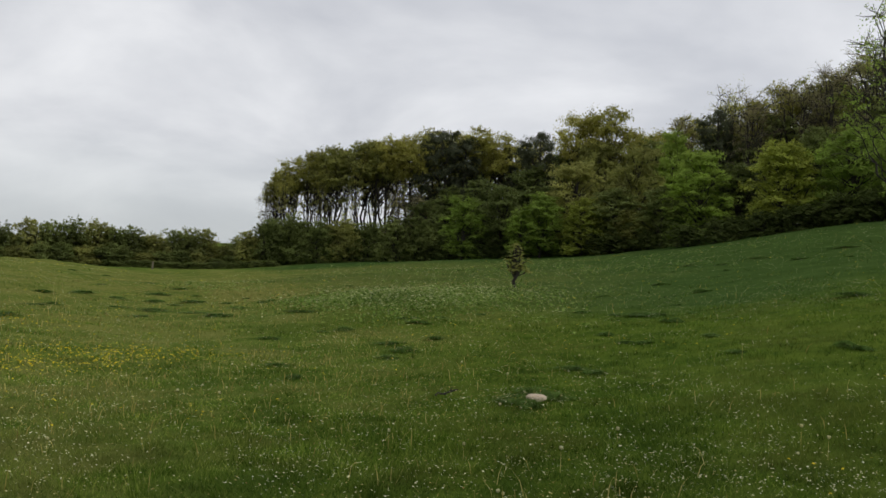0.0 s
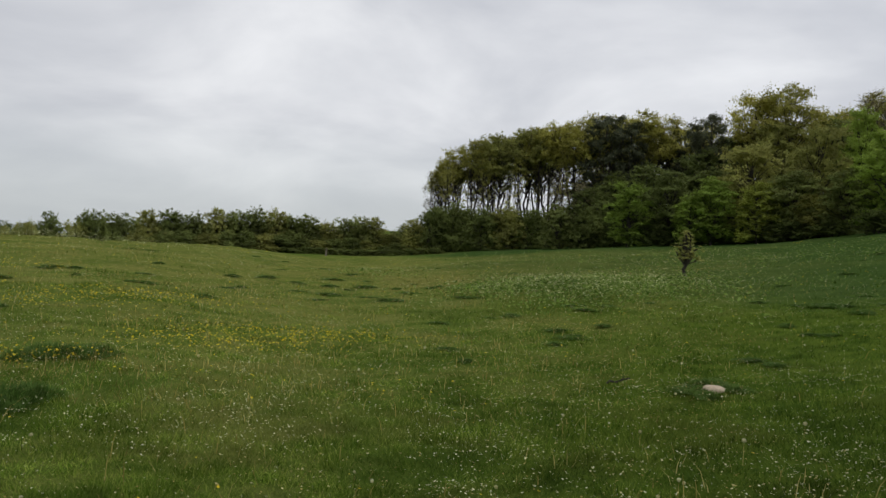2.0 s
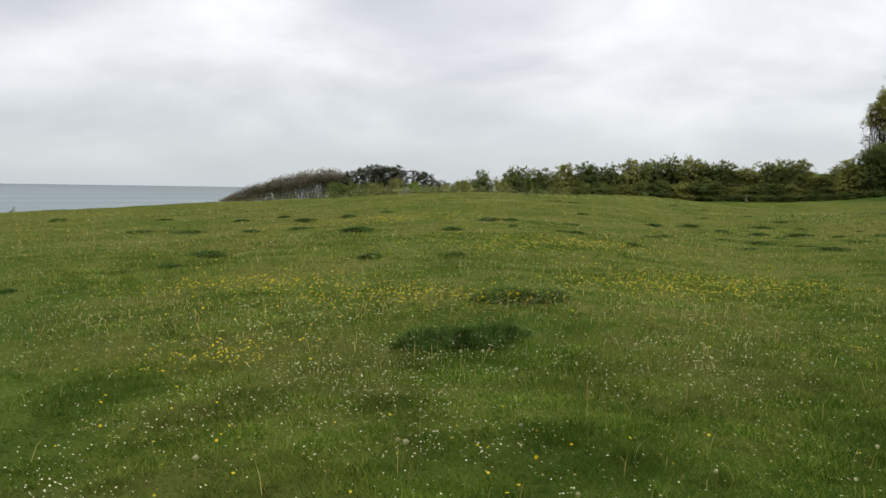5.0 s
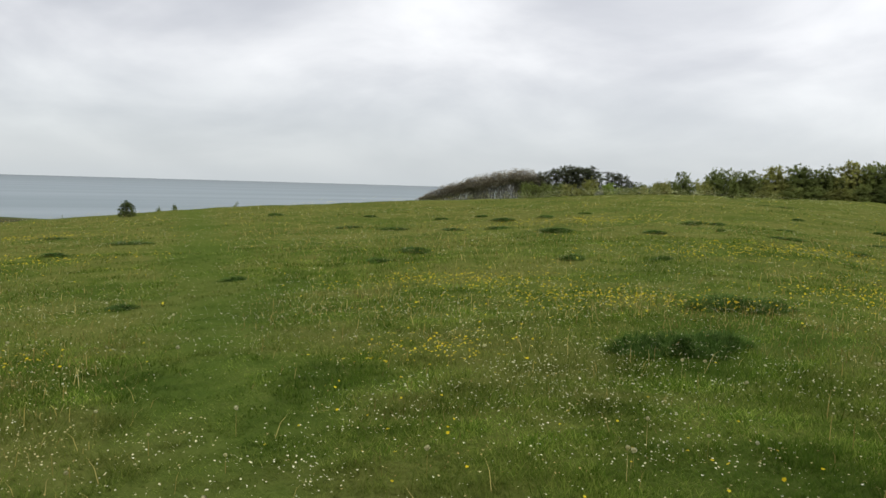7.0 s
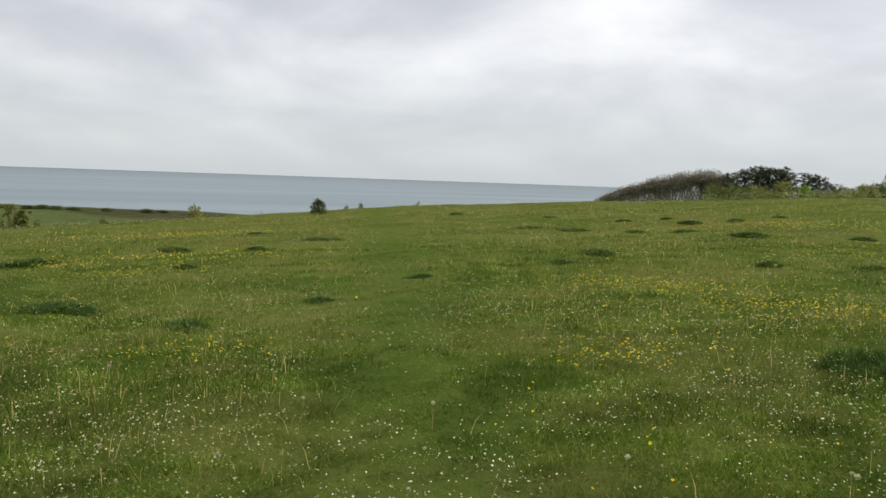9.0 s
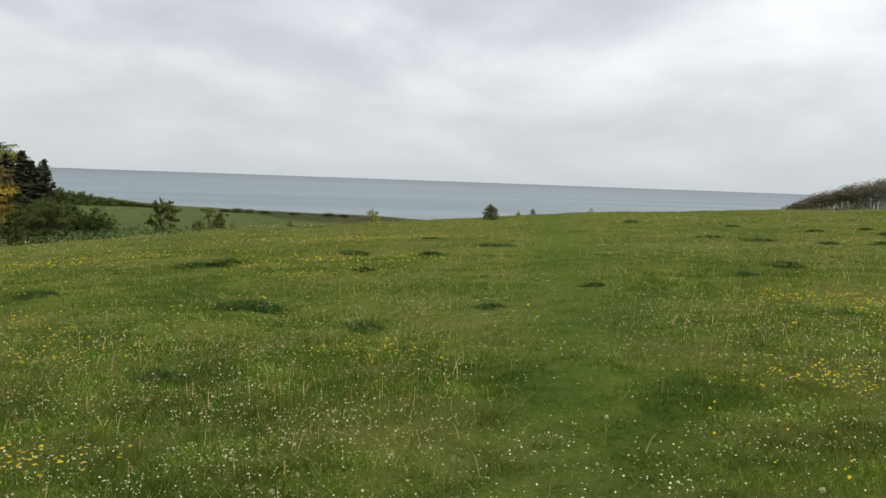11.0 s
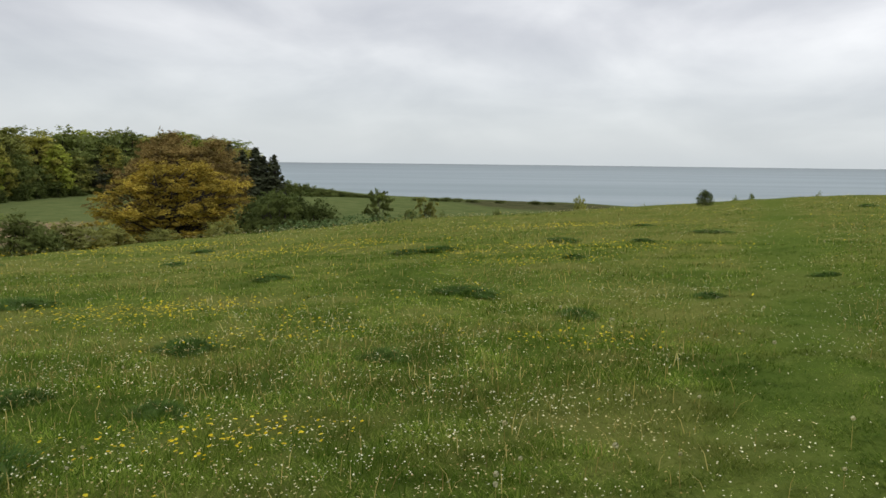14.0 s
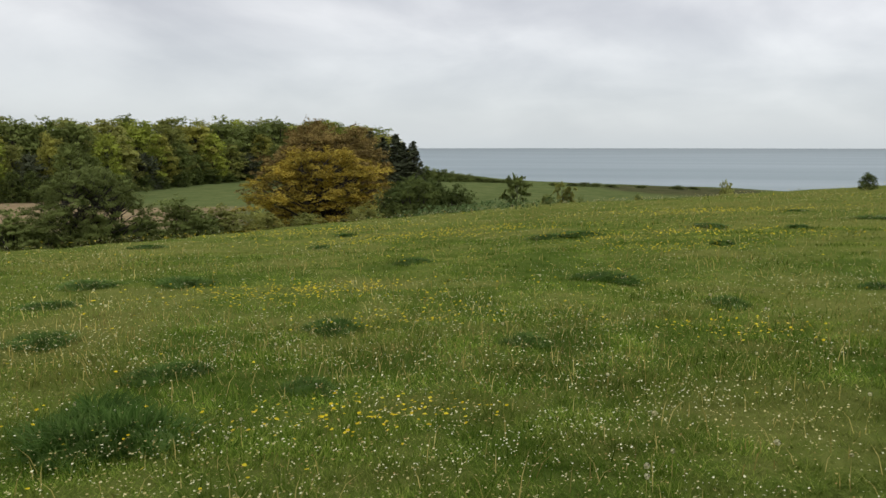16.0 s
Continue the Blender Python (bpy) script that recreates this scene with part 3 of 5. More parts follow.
def scots_pine(tone="pine", label="dark pine with a flat irregular crown"):
    blobs = []
    for i in range(30):
        u, a = (i + 0.5) / 30, i * 2.4 + rng.uniform(-0.4, 0.4)
        q = 3.3 * (1 - 0.45 * u * u) * math.sqrt(rng.uniform(0.12, 1.0))
        blobs.append((q * math.cos(a), q * math.sin(a), 4.9 + 7.0 * u + 0.1 * q, rng.uniform(0.85, 1.4)))
    stems = [(0, 0, rng.uniform(-0.6, 0.6), rng.uniform(-0.5, 0.5), 11.5)]
    return plant("pine_tree", label, "tree", LEAF[tone], BARK, 12.8, blobs, stems, 190, 0.14, 0.5, trunk_r=0.22, hollow=0.2, sprays=8, fine=1)


def spruce(tone="pine", label="dark conical spruce at the wood's seaward end"):
    blobs = []
    for i in range(120):
        u, a = i / 120, i * 2.4
        reach = (2.3 * (1 - u) ** 0.8 + 0.12) * rng.uniform(0.5, 1.1)
        blobs.append((reach * math.cos(a), reach * math.sin(a), 0.8 + 12.2 * u - 0.3 * reach, 0.36 + 0.5 * (1 - u)))
    return plant("spruce_tree", label, "tree", LEAF[tone], BARK, 13, blobs, [(0, 0, 0, 0, 12.8)], 260, 0.2, 0.6, trunk_r=0.2, hollow=0.1, sprays=14)


def spread_tree(tone="gold", label="large oak in golden yellow young leaf"):
    blobs = []
    for i in range(185):
        u = (i + 0.5) / 185
        z = 0.5 + 6.3 * u
        reach = 3.9 * (0.86 + 0.16 * math.sin(math.pi * u)) * math.sqrt(max(0.05, 1 - max(0, (u - 0.45) / 0.6) ** 2.2))
        a, q = i * 2.4 + rng.uniform(-0.5, 0.5), math.sqrt(rng.uniform(0.03, 1.0))
        blobs.append((reach * q * math.cos(a), reach * q * math.sin(a), z - 0.35 * q * q + rng.uniform(-0.2, 0.2), rng.uniform(0.5, 0.95)))
    stems = [(0, 0, 0.4, 0.2, 5.0), (0.2, 0.1, -1.8, 0.6, 4.6), (0, 0.2, 1.5, -1.2, 4.6)]
    return plant("spreading_tree", label, "tree", LEAF[tone], BARK, 7.6, blobs, stems, 170, 0.12, 0.5, trunk_r=0.2, hollow=0.55, sprays=10, reach=0.85)


def young_tree(tone="hedge", label="young tree with loose dark green foliage"):
    blobs = []
    for i in range(30):
        u, a = (i + 0.5) / 30, i * 2.4 + rng.uniform(-0.6, 0.6)
        q = (0.35 + 1.3 * math.sin(math.pi * (0.12 + 0.8 * u)) + 0.3 * math.sin(u * 9)) * math.sqrt(rng.uniform(0.15, 1))
        blobs.append((q * math.cos(a), q * math.sin(a), 0.7 + 3.4 * u, rng.uniform(0.3, 0.62)))
    stems = [(0, 0, 0.3, 0.1, 3.6), (0.1, 0, -0.6, 0.3, 3.0)]
    return plant("young_tree", label, "tree", LEAF[tone], BARK, 4.5, blobs, stems, 800, 0.115, 0.8, trunk_r=0.07, hollow=0.3)


MAKERS = {"canopy": canopy_beech, "low_beech": low_beech, "young": young_tree, "beech": tall_beech, "bare_beech": bare_beech, "stem": slim_stem, "round": round_tree, "airy": airy_tree, "thicket": thicket, "pine": scots_pine, "spruce": spruce, "spread": spread_tree}
SIZES = {"canopy": (13.0, 10.2), "low_beech": (13.0, 9.0), "young": (4.5, 3.4), "beech": (13.0, 9.0), "bare_beech": (13.0, 9.0), "stem": (13.0, 6.0), "round": (9.0, 7.2), "airy": (13.0, 7.6), "thicket": (4.8, 6.4), "pine": (12.6, 8.2), "spruce": (13.4, 4.6), "spread": (7.4, 8.2)}
STORE = {}


def grow(kind, tone, az, r, top, width, label="", group="", variants=2, sink=0.0):
    """A tree of the kind at bearing az and reach r, so high that its top stands at the angle top, and width degrees wide."""
    x, y, z = spot(az, r)
    h = max(0.8, EYE + r * math.tan(radians(top)) - z + sink)
    w = r * radians(width)
    h0, w0 = SIZES[kind]
    global DETAIL
    DETAIL = (0.9 if kind in ("bare_beech", "low_beech") else 0.4 if 35 < az < 56 else 0.25) if r > 130 else 0.2 if r > 106 else 0.32 if kind == "thicket" else 0.6 if kind == "round" else 1.0
    key = (kind, tone, label, DETAIL, int(rng.integers(variants)))
    m = Matrix.LocRotScale((x, y, z - sink), Euler((0, 0, rng.uniform(0, 6.28))), (w / w0, w / w0, h / h0))
    if key not in STORE:
        STORE[key] = ob = MAKERS[kind](tone, label) if label else MAKERS[kind](tone)
    else:
        ob = copy_thing(STORE[key], Matrix())
    ob.matrix_basis = m
    if group:
        ob["group"] = group
    return ob


# the wood on the rising ground: front shrubs, mid trees, tall trees behind
WOOD_G = "trees of the wood on the rise"
SHRUB_G = "shrubs along the wood"
for i, (az, top, wd) in enumerate([(13.6, 2.3, 2.6), (12.3, 3.3, 3.6), (10.4, 3.7, 3.8), (8.7, 3.4, 3.4), (7.2, 3.8, 3.8), (5.4, 3.4, 3.8), (3.6, 3.9, 3.8), (1.6, 3.6, 3.6), (-0.4, 3.0, 3.4), (-2.6, 3.2, 3.6), (-4.9, 2.9, 3.8), (-8.9, 3.0, 3.6),
                                   (-11.4, 3.4, 4.0), (-14.2, 3.6, 3.8), (-19.8, 4.8, 4.0), (-24.6, 5.8, 4.2), (-28.6, 7.0, 4.6)]):
    r = 87 - 0.5 * (13 - az)
    grow("thicket", ("hedge" if i % 4 else "olive") if az > 1 else "dark", az, r + (i % 3), top, wd, group=SHRUB_G, variants=3)
for az, top in [(11.5, 3.1), (9.6, 3.2), (6.2, 3.3), (4.4, 3.4), (2.4, 3.4), (0.6, 3.6)]:
    grow("thicket", "hedge", az, 91, top, 4.2, group=SHRUB_G, variants=3)
for tone, az, r, top, wd in [("green", -1.3, 79, 5.4, 4.2), ("hedge", -3.9, 80, 6.2, 4.6), ("green", -6.7, 78, 5.9, 5.0), ("olive", -8.9, 82, 8.5, 6.0), ("hedge", -11.6, 77, 6.4, 5.2), ("olive", -13.2, 81, 9.6, 5.4), ("gold_green", -9.6, 76, 5.6, 4.0),
                             ("green", -15.6, 86, 10.4, 4.4), ("green", -17.3, 74, 9.1, 6.4), ("hedge", -20.0, 77, 8.4, 5.4), ("gold_green", -22.6, 71, 9.7, 6.2), ("green", -26.6, 70, 10.6, 6.6), ("hedge", -24.4, 75, 10.4, 5.4), ("hedge", -14.9, 75, 6.6, 4.4),
                             ("green", -30.5, 66, 12.5, 6.8), ("hedge", 1.6, 84, 5.0, 4.0), ("hedge", -2.6, 88, 6.8, 5.0), ("hedge", -6.0, 90, 7.8, 5.4), ("olive", -10.6, 92, 9.8, 5.6), ("hedge", -14.2, 94, 9.8, 5.6), ("hedge", -18.4, 90, 10.4, 5.6),
                             ("hedge", -22.0, 88, 11.4, 6.2), ("olive", -26.0, 86, 12.8, 6.6), ("hedge", -29.0, 82, 12.4, 6.6), ("hedge", -0.2, 90, 6.2, 4.6), ("hedge", -8.2, 96, 8.8, 5.2), ("green", -5.4, 77, 4.6, 3.2), ("olive", -12.9, 76, 4.9, 3.2)]:
    grow("round", tone, az, r, top, wd, group=WOOD_G, variants=3)
for az, r, top, wd in [(10.9, 96, 7.2, 3.6), (9.4, 95, 7.9, 4.0), (7.8, 95, 8.4, 4.2), (6.0, 95, 8.9, 4.4), (4.2, 95, 9.2, 4.6), (2.4, 95, 9.6, 4.6), (-1.6, 97, 10.2, 4.8), (-3.4, 96, 9.8, 4.4), (-22.2, 92, 13.7, 6.2),
                       (-19.9, 96, 12.8, 5.2), (-9.2, 96, 11.6, 5.2), (-11.2, 95, 12.0, 5.4), (-24.6, 92, 14.4, 6.0), (-28.0, 90, 15.4, 6.2), (5.0, 103, 9.0, 4.4), (8.4, 103, 8.0, 4.2), (0.8, 104, 9.9, 4.6), (-6.0, 104, 9.6, 5.0),
                       (-14.0, 104, 10.4, 5.2), (-16.6, 100, 11.4, 5.0), (11.8, 98, 6.2, 2.8), (-12.8, 96, 10.4, 4.0)]:
    if az < -18:
        grow("airy", "bare", az - 0.9, r - 5, top, wd, group=WOOD_G)
    grow("canopy" if az > -4 else "beech", "olive" if 5 < az < 8 or az < -23 else "beech", az, r, top - (0.5 if az < -18 else 0), (1.05 if az > 9 else 1.3) * wd if az > -4 else wd, group=WOOD_G, variants=3)
for az, r, top, wd in [(0.4, 93, 10.1, 4.6), (-0.9, 94, 9.6, 4.0), (-6.3, 92, 10.2, 3.8), (-18.2, 87, 11.8, 3.6), (-5.0, 96, 9.2, 3.4)]:
    grow("pine", "pine", az, r, top, wd, group=WOOD_G)
for tone, az, r, top, wd in [("olive", -18.9, 90, 13.4, 5.0), ("bare", -25.2, 84, 14.8, 5.0), ("bare", 3.6, 84, 5.4, 2.6), ("bare", 2.0, 84, 5.6, 2.6), ("bare", -12.4, 80, 6.8, 3.6), ("bare", 12.4, 97, 5.6, 2.2), ("green", -28.9, 46, 18.8, 8.0), ("bare", -16.0, 92, 11.8, 3.4),
                             ("bare", -20.6, 86, 12.6, 4.6), ("bare", -27.2, 82, 15.4, 5.0)]:
    grow("airy", tone, az, r, top, wd, group=WOOD_G)
for i, az in enumerate([11.4, 10.6, 9.7, 8.9, 8.1, 7.1, 6.4, 5.1, 4.0, 3.3, 2.2, 1.0]):
    grow("stem", "beech", az, 92 + 3 * (i % 3), 6.4 + 0.15 * (12 - az), 1.5, group=WOOD_G, variants=3)
for az, r, top in [(1.0, 103, 6.4), (-1.2, 112, 7.4), (-4.0, 112, 7.8), (-7.0, 112, 8.4), (-10.0, 112, 9.4), (-13.0, 112, 9.0), (-16.0, 112, 9.6), (-19.0, 110, 10.6), (-22.0, 110, 11.4), (-25.0, 110, 12.0), (-28.0, 108, 12.6), (-31.0, 108, 13.0)]:
    grow("round", "hedge", az, r, top, 6.6, group=WOOD_G, variants=3)
for az in (12.0, 10.2, 8.3, 6.4, 4.6, 2.8):
    grow("thicket", "hedge", az, 96, 2.9, 4.4, group=SHRUB_G, variants=3)
for az, top in [(-16.4, 4.2), (-18.6, 4.6), (-21.4, 5.2), (-23.2, 5.6), (-26.0, 6.4), (-27.6, 6.6), (-30.2, 7.4)]:
    grow("thicket", "dark", az, 69 - 0.25 * (-16 - az), top, 3.6, group=SHRUB_G, variants=3)

for i in range(20):
    az = 11.0 - 2.3 * i
    grow("thicket", "dark", az, 100 - 0.25 * (13 - az), 2.9 + 0.16 * max(0, 4 - az), 5.0, group=SHRUB_G, variants=3)
for az, top in [(-4.4, 2.0), (-6.0, 2.2), (-7.4, 2.3), (-8.8, 2.4), (-10.4, 2.6), (-12.4, 2.8)]:
    grow("thicket", "dark", az, 83, top, 3.0, group=SHRUB_G, variants=3)

# the old hedge along the field's far side
for i, (tone, az, top, wd) in enumerate([("hedge", 36.0, 0.9, 2.2), ("hedge", 35.0, 1.25, 2.4), ("olive", 33.4, 1.6, 2.8), ("hedge", 31.6, 1.7, 3.0), ("hedge", 30.0, 1.95, 3.0), ("hedge", 28.6, 1.9, 2.8), ("olive", 27.2, 2.0, 2.8), ("hedge", 26.0, 2.2, 2.6), ("olive", 24.7, 2.5, 2.8),
                                         ("hedge", 23.4, 2.3, 2.6), ("hedge", 22.2, 2.1, 2.6), ("hedge", 21.0, 2.15, 2.4), ("hedge", 19.6, 1.5, 2.4), ("hedge", 18.4, 1.9, 2.4), ("hedge", 17.3, 2.2, 2.4), ("hedge", 16.3, 1.9, 1.8), ("olive", 15.2, 1.1, 2.2), ("hedge", 14.2, 1.7, 2.4)]):
    r = 82 + 0.55 * (36 - az)
    grow("thicket", ("olive", tone, "thorn")[i % 3], az, r, top + 0.15 + 0.22 * math.sin(i * 2.2), 1.12 * wd + 0.6, "old hawthorn of the field hedge, olive green", "bushes of the field hedge", 2)
    if az < 34:
        grow("thicket", "olive" if i % 3 == 0 else "hedge", az + 0.6, r - 3, top * 0.42 - 0.3, wd + 0.4, group="bushes of the field hedge", variants=3)
for az in np.arange(12.0, 21.5, 0.9):
    grow("thicket", "hedge", az, 84, -0.25 + 0.1 * math.sin(az * 3), 1.7, "low brambles along the field's edge", "brambles along the field's edge")

for i in range(15):
    az = 14.6 + i * 1.45
    grow("thicket", "hedge", az, 100, 1.0 + 0.55 * math.sin(min(1, i / 9) * 2.4), 3.4, "old hawthorn of the field hedge, dark green", "bushes of the field hedge", 2)
for i in range(9):
    grow("thicket", "hedge", 37.5 + i * 1.25, 205, 0.2 + 0.3 * math.sin(i * 1.1), 2.2, group="bushes before the cliff wood", variants=3)

# the far wind-cut wood by the sea
for i, (az, top) in enumerate([(54.3, -0.75), (53.7, -0.35), (53.0, 0.0), (52.3, 0.25), (51.5, 0.55), (50.7, 0.8), (49.9, 1.0), (49.1, 1.15), (48.3, 1.3), (47.5, 1.3), (46.9, 0.9), (54.0, -0.6), (52.6, 0.1), (51.1, 0.6), (49.5, 1.05), (47.9, 1.25)]):
    grow("bare_beech", "twig", az, 216, top, 2.1, group="trees of the cliff wood", variants=3)
    if i % 2:
        grow("low_beech", "bare", az - 0.3, 232, top - 0.45, 2.1, group="trees of the cliff wood", variants=3)
for az, top, wd in [(46.4, 1.0, 2.0), (45.5, 1.25, 2.2), (44.8, 1.45, 2.4), (44.1, 1.4, 2.4), (43.4, 1.45, 2.2), (42.9, 1.1, 2.0), (41.7, 1.1, 1.8), (41.1, 0.95, 1.6), (40.4, 0.5, 1.4)]:
    grow("pine", "pine", az, 215, top, wd, group="trees of the cliff wood")
for tone, az, top, wd in [("hedge", 47.2, 0.5, 2.4), ("hedge", 46.0, 0.3, 2.4), ("olive", 44.6, 0.5, 2.4), ("olive", 43.2, 0.6, 2.4), ("green", 41.9, 0.55, 2.2), ("hedge", 40.6, 0.2, 2.0), ("hedge", 39.4, 0.2, 2.2), ("hedge", 38.5, 0.6, 2.2), ("hedge", 37.6, 0.9, 2.0), ("hedge", 42.4, 0.3, 2.4)]:
    grow("thicket", tone, az, 190, top, wd, group="bushes before the cliff wood", variants=3)
grow("thicket", "bloom", 42.6, 170, 0.15, 1.3, "hawthorn bush in white blossom")
grow("thicket", "hedge", 37.4, 66, 1.4, 2.6, "upright dark green bush on the knoll")
for az, r, top in [(40.9, 62, -0.15), (40.0, 63, 0.15), (39.2, 64, 0.45), (38.5, 65, 0.7)]:
    grow("thicket", "olive", az, r, top, 1.6, "low wind-cut bush on the knoll", "low bushes on the knoll")
grow("thicket", "hedge", 34.4, 50, 1.1, 1.0, "upright dark green bush on the knoll")

# the valley towards the sea: wood on the far slope, the golden oak and its hedge
for i in range(34):
    az = 106.0 + i * 0.9
    drop = (0.8, 0.4, 0.15)[i] if i < 3 else 0
    grow("beech" if i % 4 == 1 else "round", ("beech", "hedge", "olive", "hedge", "gold_green", "hedge", "olive")[i % 7], az, max(142, 204 - 5.5 * max(0, az - 114)) + 14 * (i % 2) + 8, 1.65 - drop + 0.2 * math.sin(i * 1.7), 4.3, group="trees of the far wood", variants=3)
for i in range(14):
    grow("round", "dark", 108.0 + 2.0 * i, max(160, 232 - 5.5 * max(0, 2.0 * i - 6)), 0.9, 5.0, group="trees of the far wood", variants=3)
for i in range(26):
    az = 106.5 + i * 1.1
    edge = max(137, 200 - 5.6 * max(0, az - 114.8))
    grow("round", ("hedge", "beech", "pine", "olive", "gold_green", "hedge")[i % 6], az, edge + 3 * (i % 2), 0.1 + 0.7 * math.sin(i * 2.1), 2.6, group="trees of the far wood")
    grow("thicket", "dark", az, edge - 3, -1.7 + 0.3 * math.sin(i * 1.3), 1.7, group="trees of the far wood", variants=3)
for az, top, wd in [(103.9, 0.3, 1.7), (104.6, 0.2, 1.6), (105.1, 0.8, 1.9), (106.0, 0.6, 1.9), (106.9, 1.0, 1.9)]:
    grow("spruce", "pine", az, 176, top, wd, group="trees of the far wood")
grow("spread", "gold", 110.4, 76, 0.0, 10.4)
grow("spread", "rust", 110.2, 86, 1.3, 9.6, "broad oak in copper-brown young leaf")
grow("round", "rust", 111.2, 97, 1.65, 5.6, "tall tree in copper-brown young leaf")
grow("round", "rust", 108.0, 96, 1.2, 5.6, "tall tree in copper-brown young leaf")
grow("spread", "thorn", 125.2, 58, -1.2, 8.0, "spreading hawthorn tree in grey-green leaf")
for tone, az, r, top, wd in [("dark", 105.0, 70, -1.9, 5.4), ("dark", 102.9, 72, -1.75, 5.6), ("dark", 104.0, 67, -2.2, 5.6), ("dark", 101.0, 70, -2.5, 4.2), ("hedge", 130.0, 56, -3.75, 6.6), ("hedge", 119.6, 64, -3.3, 6.2), ("olive", 116.9, 66, -3.9, 5.6), ("hedge", 118.2, 62, -4.4, 4.6), ("hedge", 128.2, 56, -4.6, 4.0), ("olive", 114.4, 66, -4.2, 4.0),
                             ("olive", 107.6, 66, -3.9, 4.0), ("hedge", 99.4, 72, -4.1, 3.0), ("dark", 122.0, 62, -4.4, 3.6), ("hedge", 125.4, 57, -4.4, 5.0), ("dark", 123.6, 58, -4.6, 3.4), ("olive", 111.5, 66, -4.6, 4.0), ("dark", 133.5, 54, -3.6, 5.0)]:
    grow("thicket", tone, az, r, top, wd, group="bushes of the valley hedge", variants=3)
grow("young", "hedge", 97.0, 74, -1.95, 2.2, "young tree with loose dark green foliage")
grow("young", "olive", 93.6, 80, -2.4, 1.8, "young tree with loose grey-green foliage")
for az, r, top, wd in [(92.4, 74, -3.6, 2.2), (95.2, 72, -3.9, 1.6), (71.9, 66, -1.9, 0.9), (72.9, 66, -2.05, 0.8), (68.0, 62, -1.75, 0.7), (78.6, 70, -2.85, 0.5), (88.5, 110, -3.3, 1.4), (86.5, 120, -3.4, 1.4), (94.6, 120, -3.3, 1.4)]:
    grow("thicket", "hedge", az, r, top, wd, "lone dark bush on the open grass", variants=3)
grow("thicket", "olive", 82.9, 100, -2.35, 1.9, "rounded lone bush on the open grass")
grow("thicket", "dark", 75.0, 50, -1.7, 1.5, "rounded lone bush on the open grass")
for i in range(13):
    az = 103.6 - i * 0.6
    grow("thicket", "hedge", az, 196, -1.35 - i * 0.115 + 0.05 * math.sin(i * 2.3), 1.3, "low wind-cut scrub on the headland", "scrub on the headland", 3)
for az, top in [(92.8, -2.6), (92.0, -2.55), (91.2, -2.6), (90.2, -2.75), (88.2, -2.85), (94.0, -2.75), (85.8, -2.9), (84.8, -2.9)]:
    grow("thicket", "hedge", az, 190, top, 1.3, "low wind-cut scrub on the headland", "scrub on the headland", 3)


# ---- grass ----
def upward(n, jitter=0.25):
    q = np.stack([rng.normal(0, jitter, n), rng.normal(0, jitter, n), np.ones(n)], 1)
    return q / np.linalg.norm(q, axis=1)[:, None]


def on_ground(x, y, lift=-0.01):
    return np.stack([x, y, height(x, y) + lift], 1)


def scatter(n, r0, r1, a0=-36, a1=138, keep=None):
    """Places thinning out with distance from the middle of the meadow."""
    r = r0 * (r1 / r0) ** rng.uniform(0, 1, n)
    a = np.radians(rng.uniform(a0, a1, n))
    x, y = -r * np.sin(a), r * np.cos(a)
    if keep is not None:
        k = rng.random(n) < keep(x, y, r, np.degrees(a))
        x, y, r = x[k], y[k], r[k]
    return x, y, r


GRASS = leafy("grass_blade", (0.058, 0.122, 0.009), (0.166, 0.260, 0.030), (0.370, 0.430, 0.085), 0.45, 0.6, 0.0, 1.5, 0.55, ((0.225, 0.250, 0.058), (0.075, 0.140, 0.016)))
DRY = leafy("dry_grass", (0.34, 0.27, 0.075), (0.52, 0.43, 0.125), (0.68, 0.58, 0.21), 0.45, 0.7, 0.0)
SEDGE = leafy("tussock_blade", (0.054, 0.112, 0.020), (0.115, 0.205, 0.042), (0.25, 0.35, 0.095), 0.5, 0.6, 0.35, 3.0, 0.4)
SEED = leafy("seed_head", (0.50, 0.40, 0.14), (0.74, 0.65, 0.28), (0.92, 0.86, 0.50), 0.3, 0.7, 0.0)
TAN = leafy("tan_grass_head", (0.32, 0.22, 0.075), (0.54, 0.39, 0.13), (0.72, 0.56, 0.21), 0.35, 0.7, 0.0)
WHITE = leafy("white_petal", (0.82, 0.78, 0.42), (0.92, 0.88, 0.54), (0.96, 0.94, 0.66), 0.15, 0.6, 0.0)
UMBEL = leafy("parsley_flower", (0.34, 0.39, 0.13), (0.62, 0.65, 0.28), (0.86, 0.86, 0.50), 0.2, 0.6, 0.0)
YELLOW = leafy("yellow_petal", (0.66, 0.48, 0.018), (0.80, 0.62, 0.028), (0.86, 0.71, 0.05), 0.2, 0.5, 0.0)

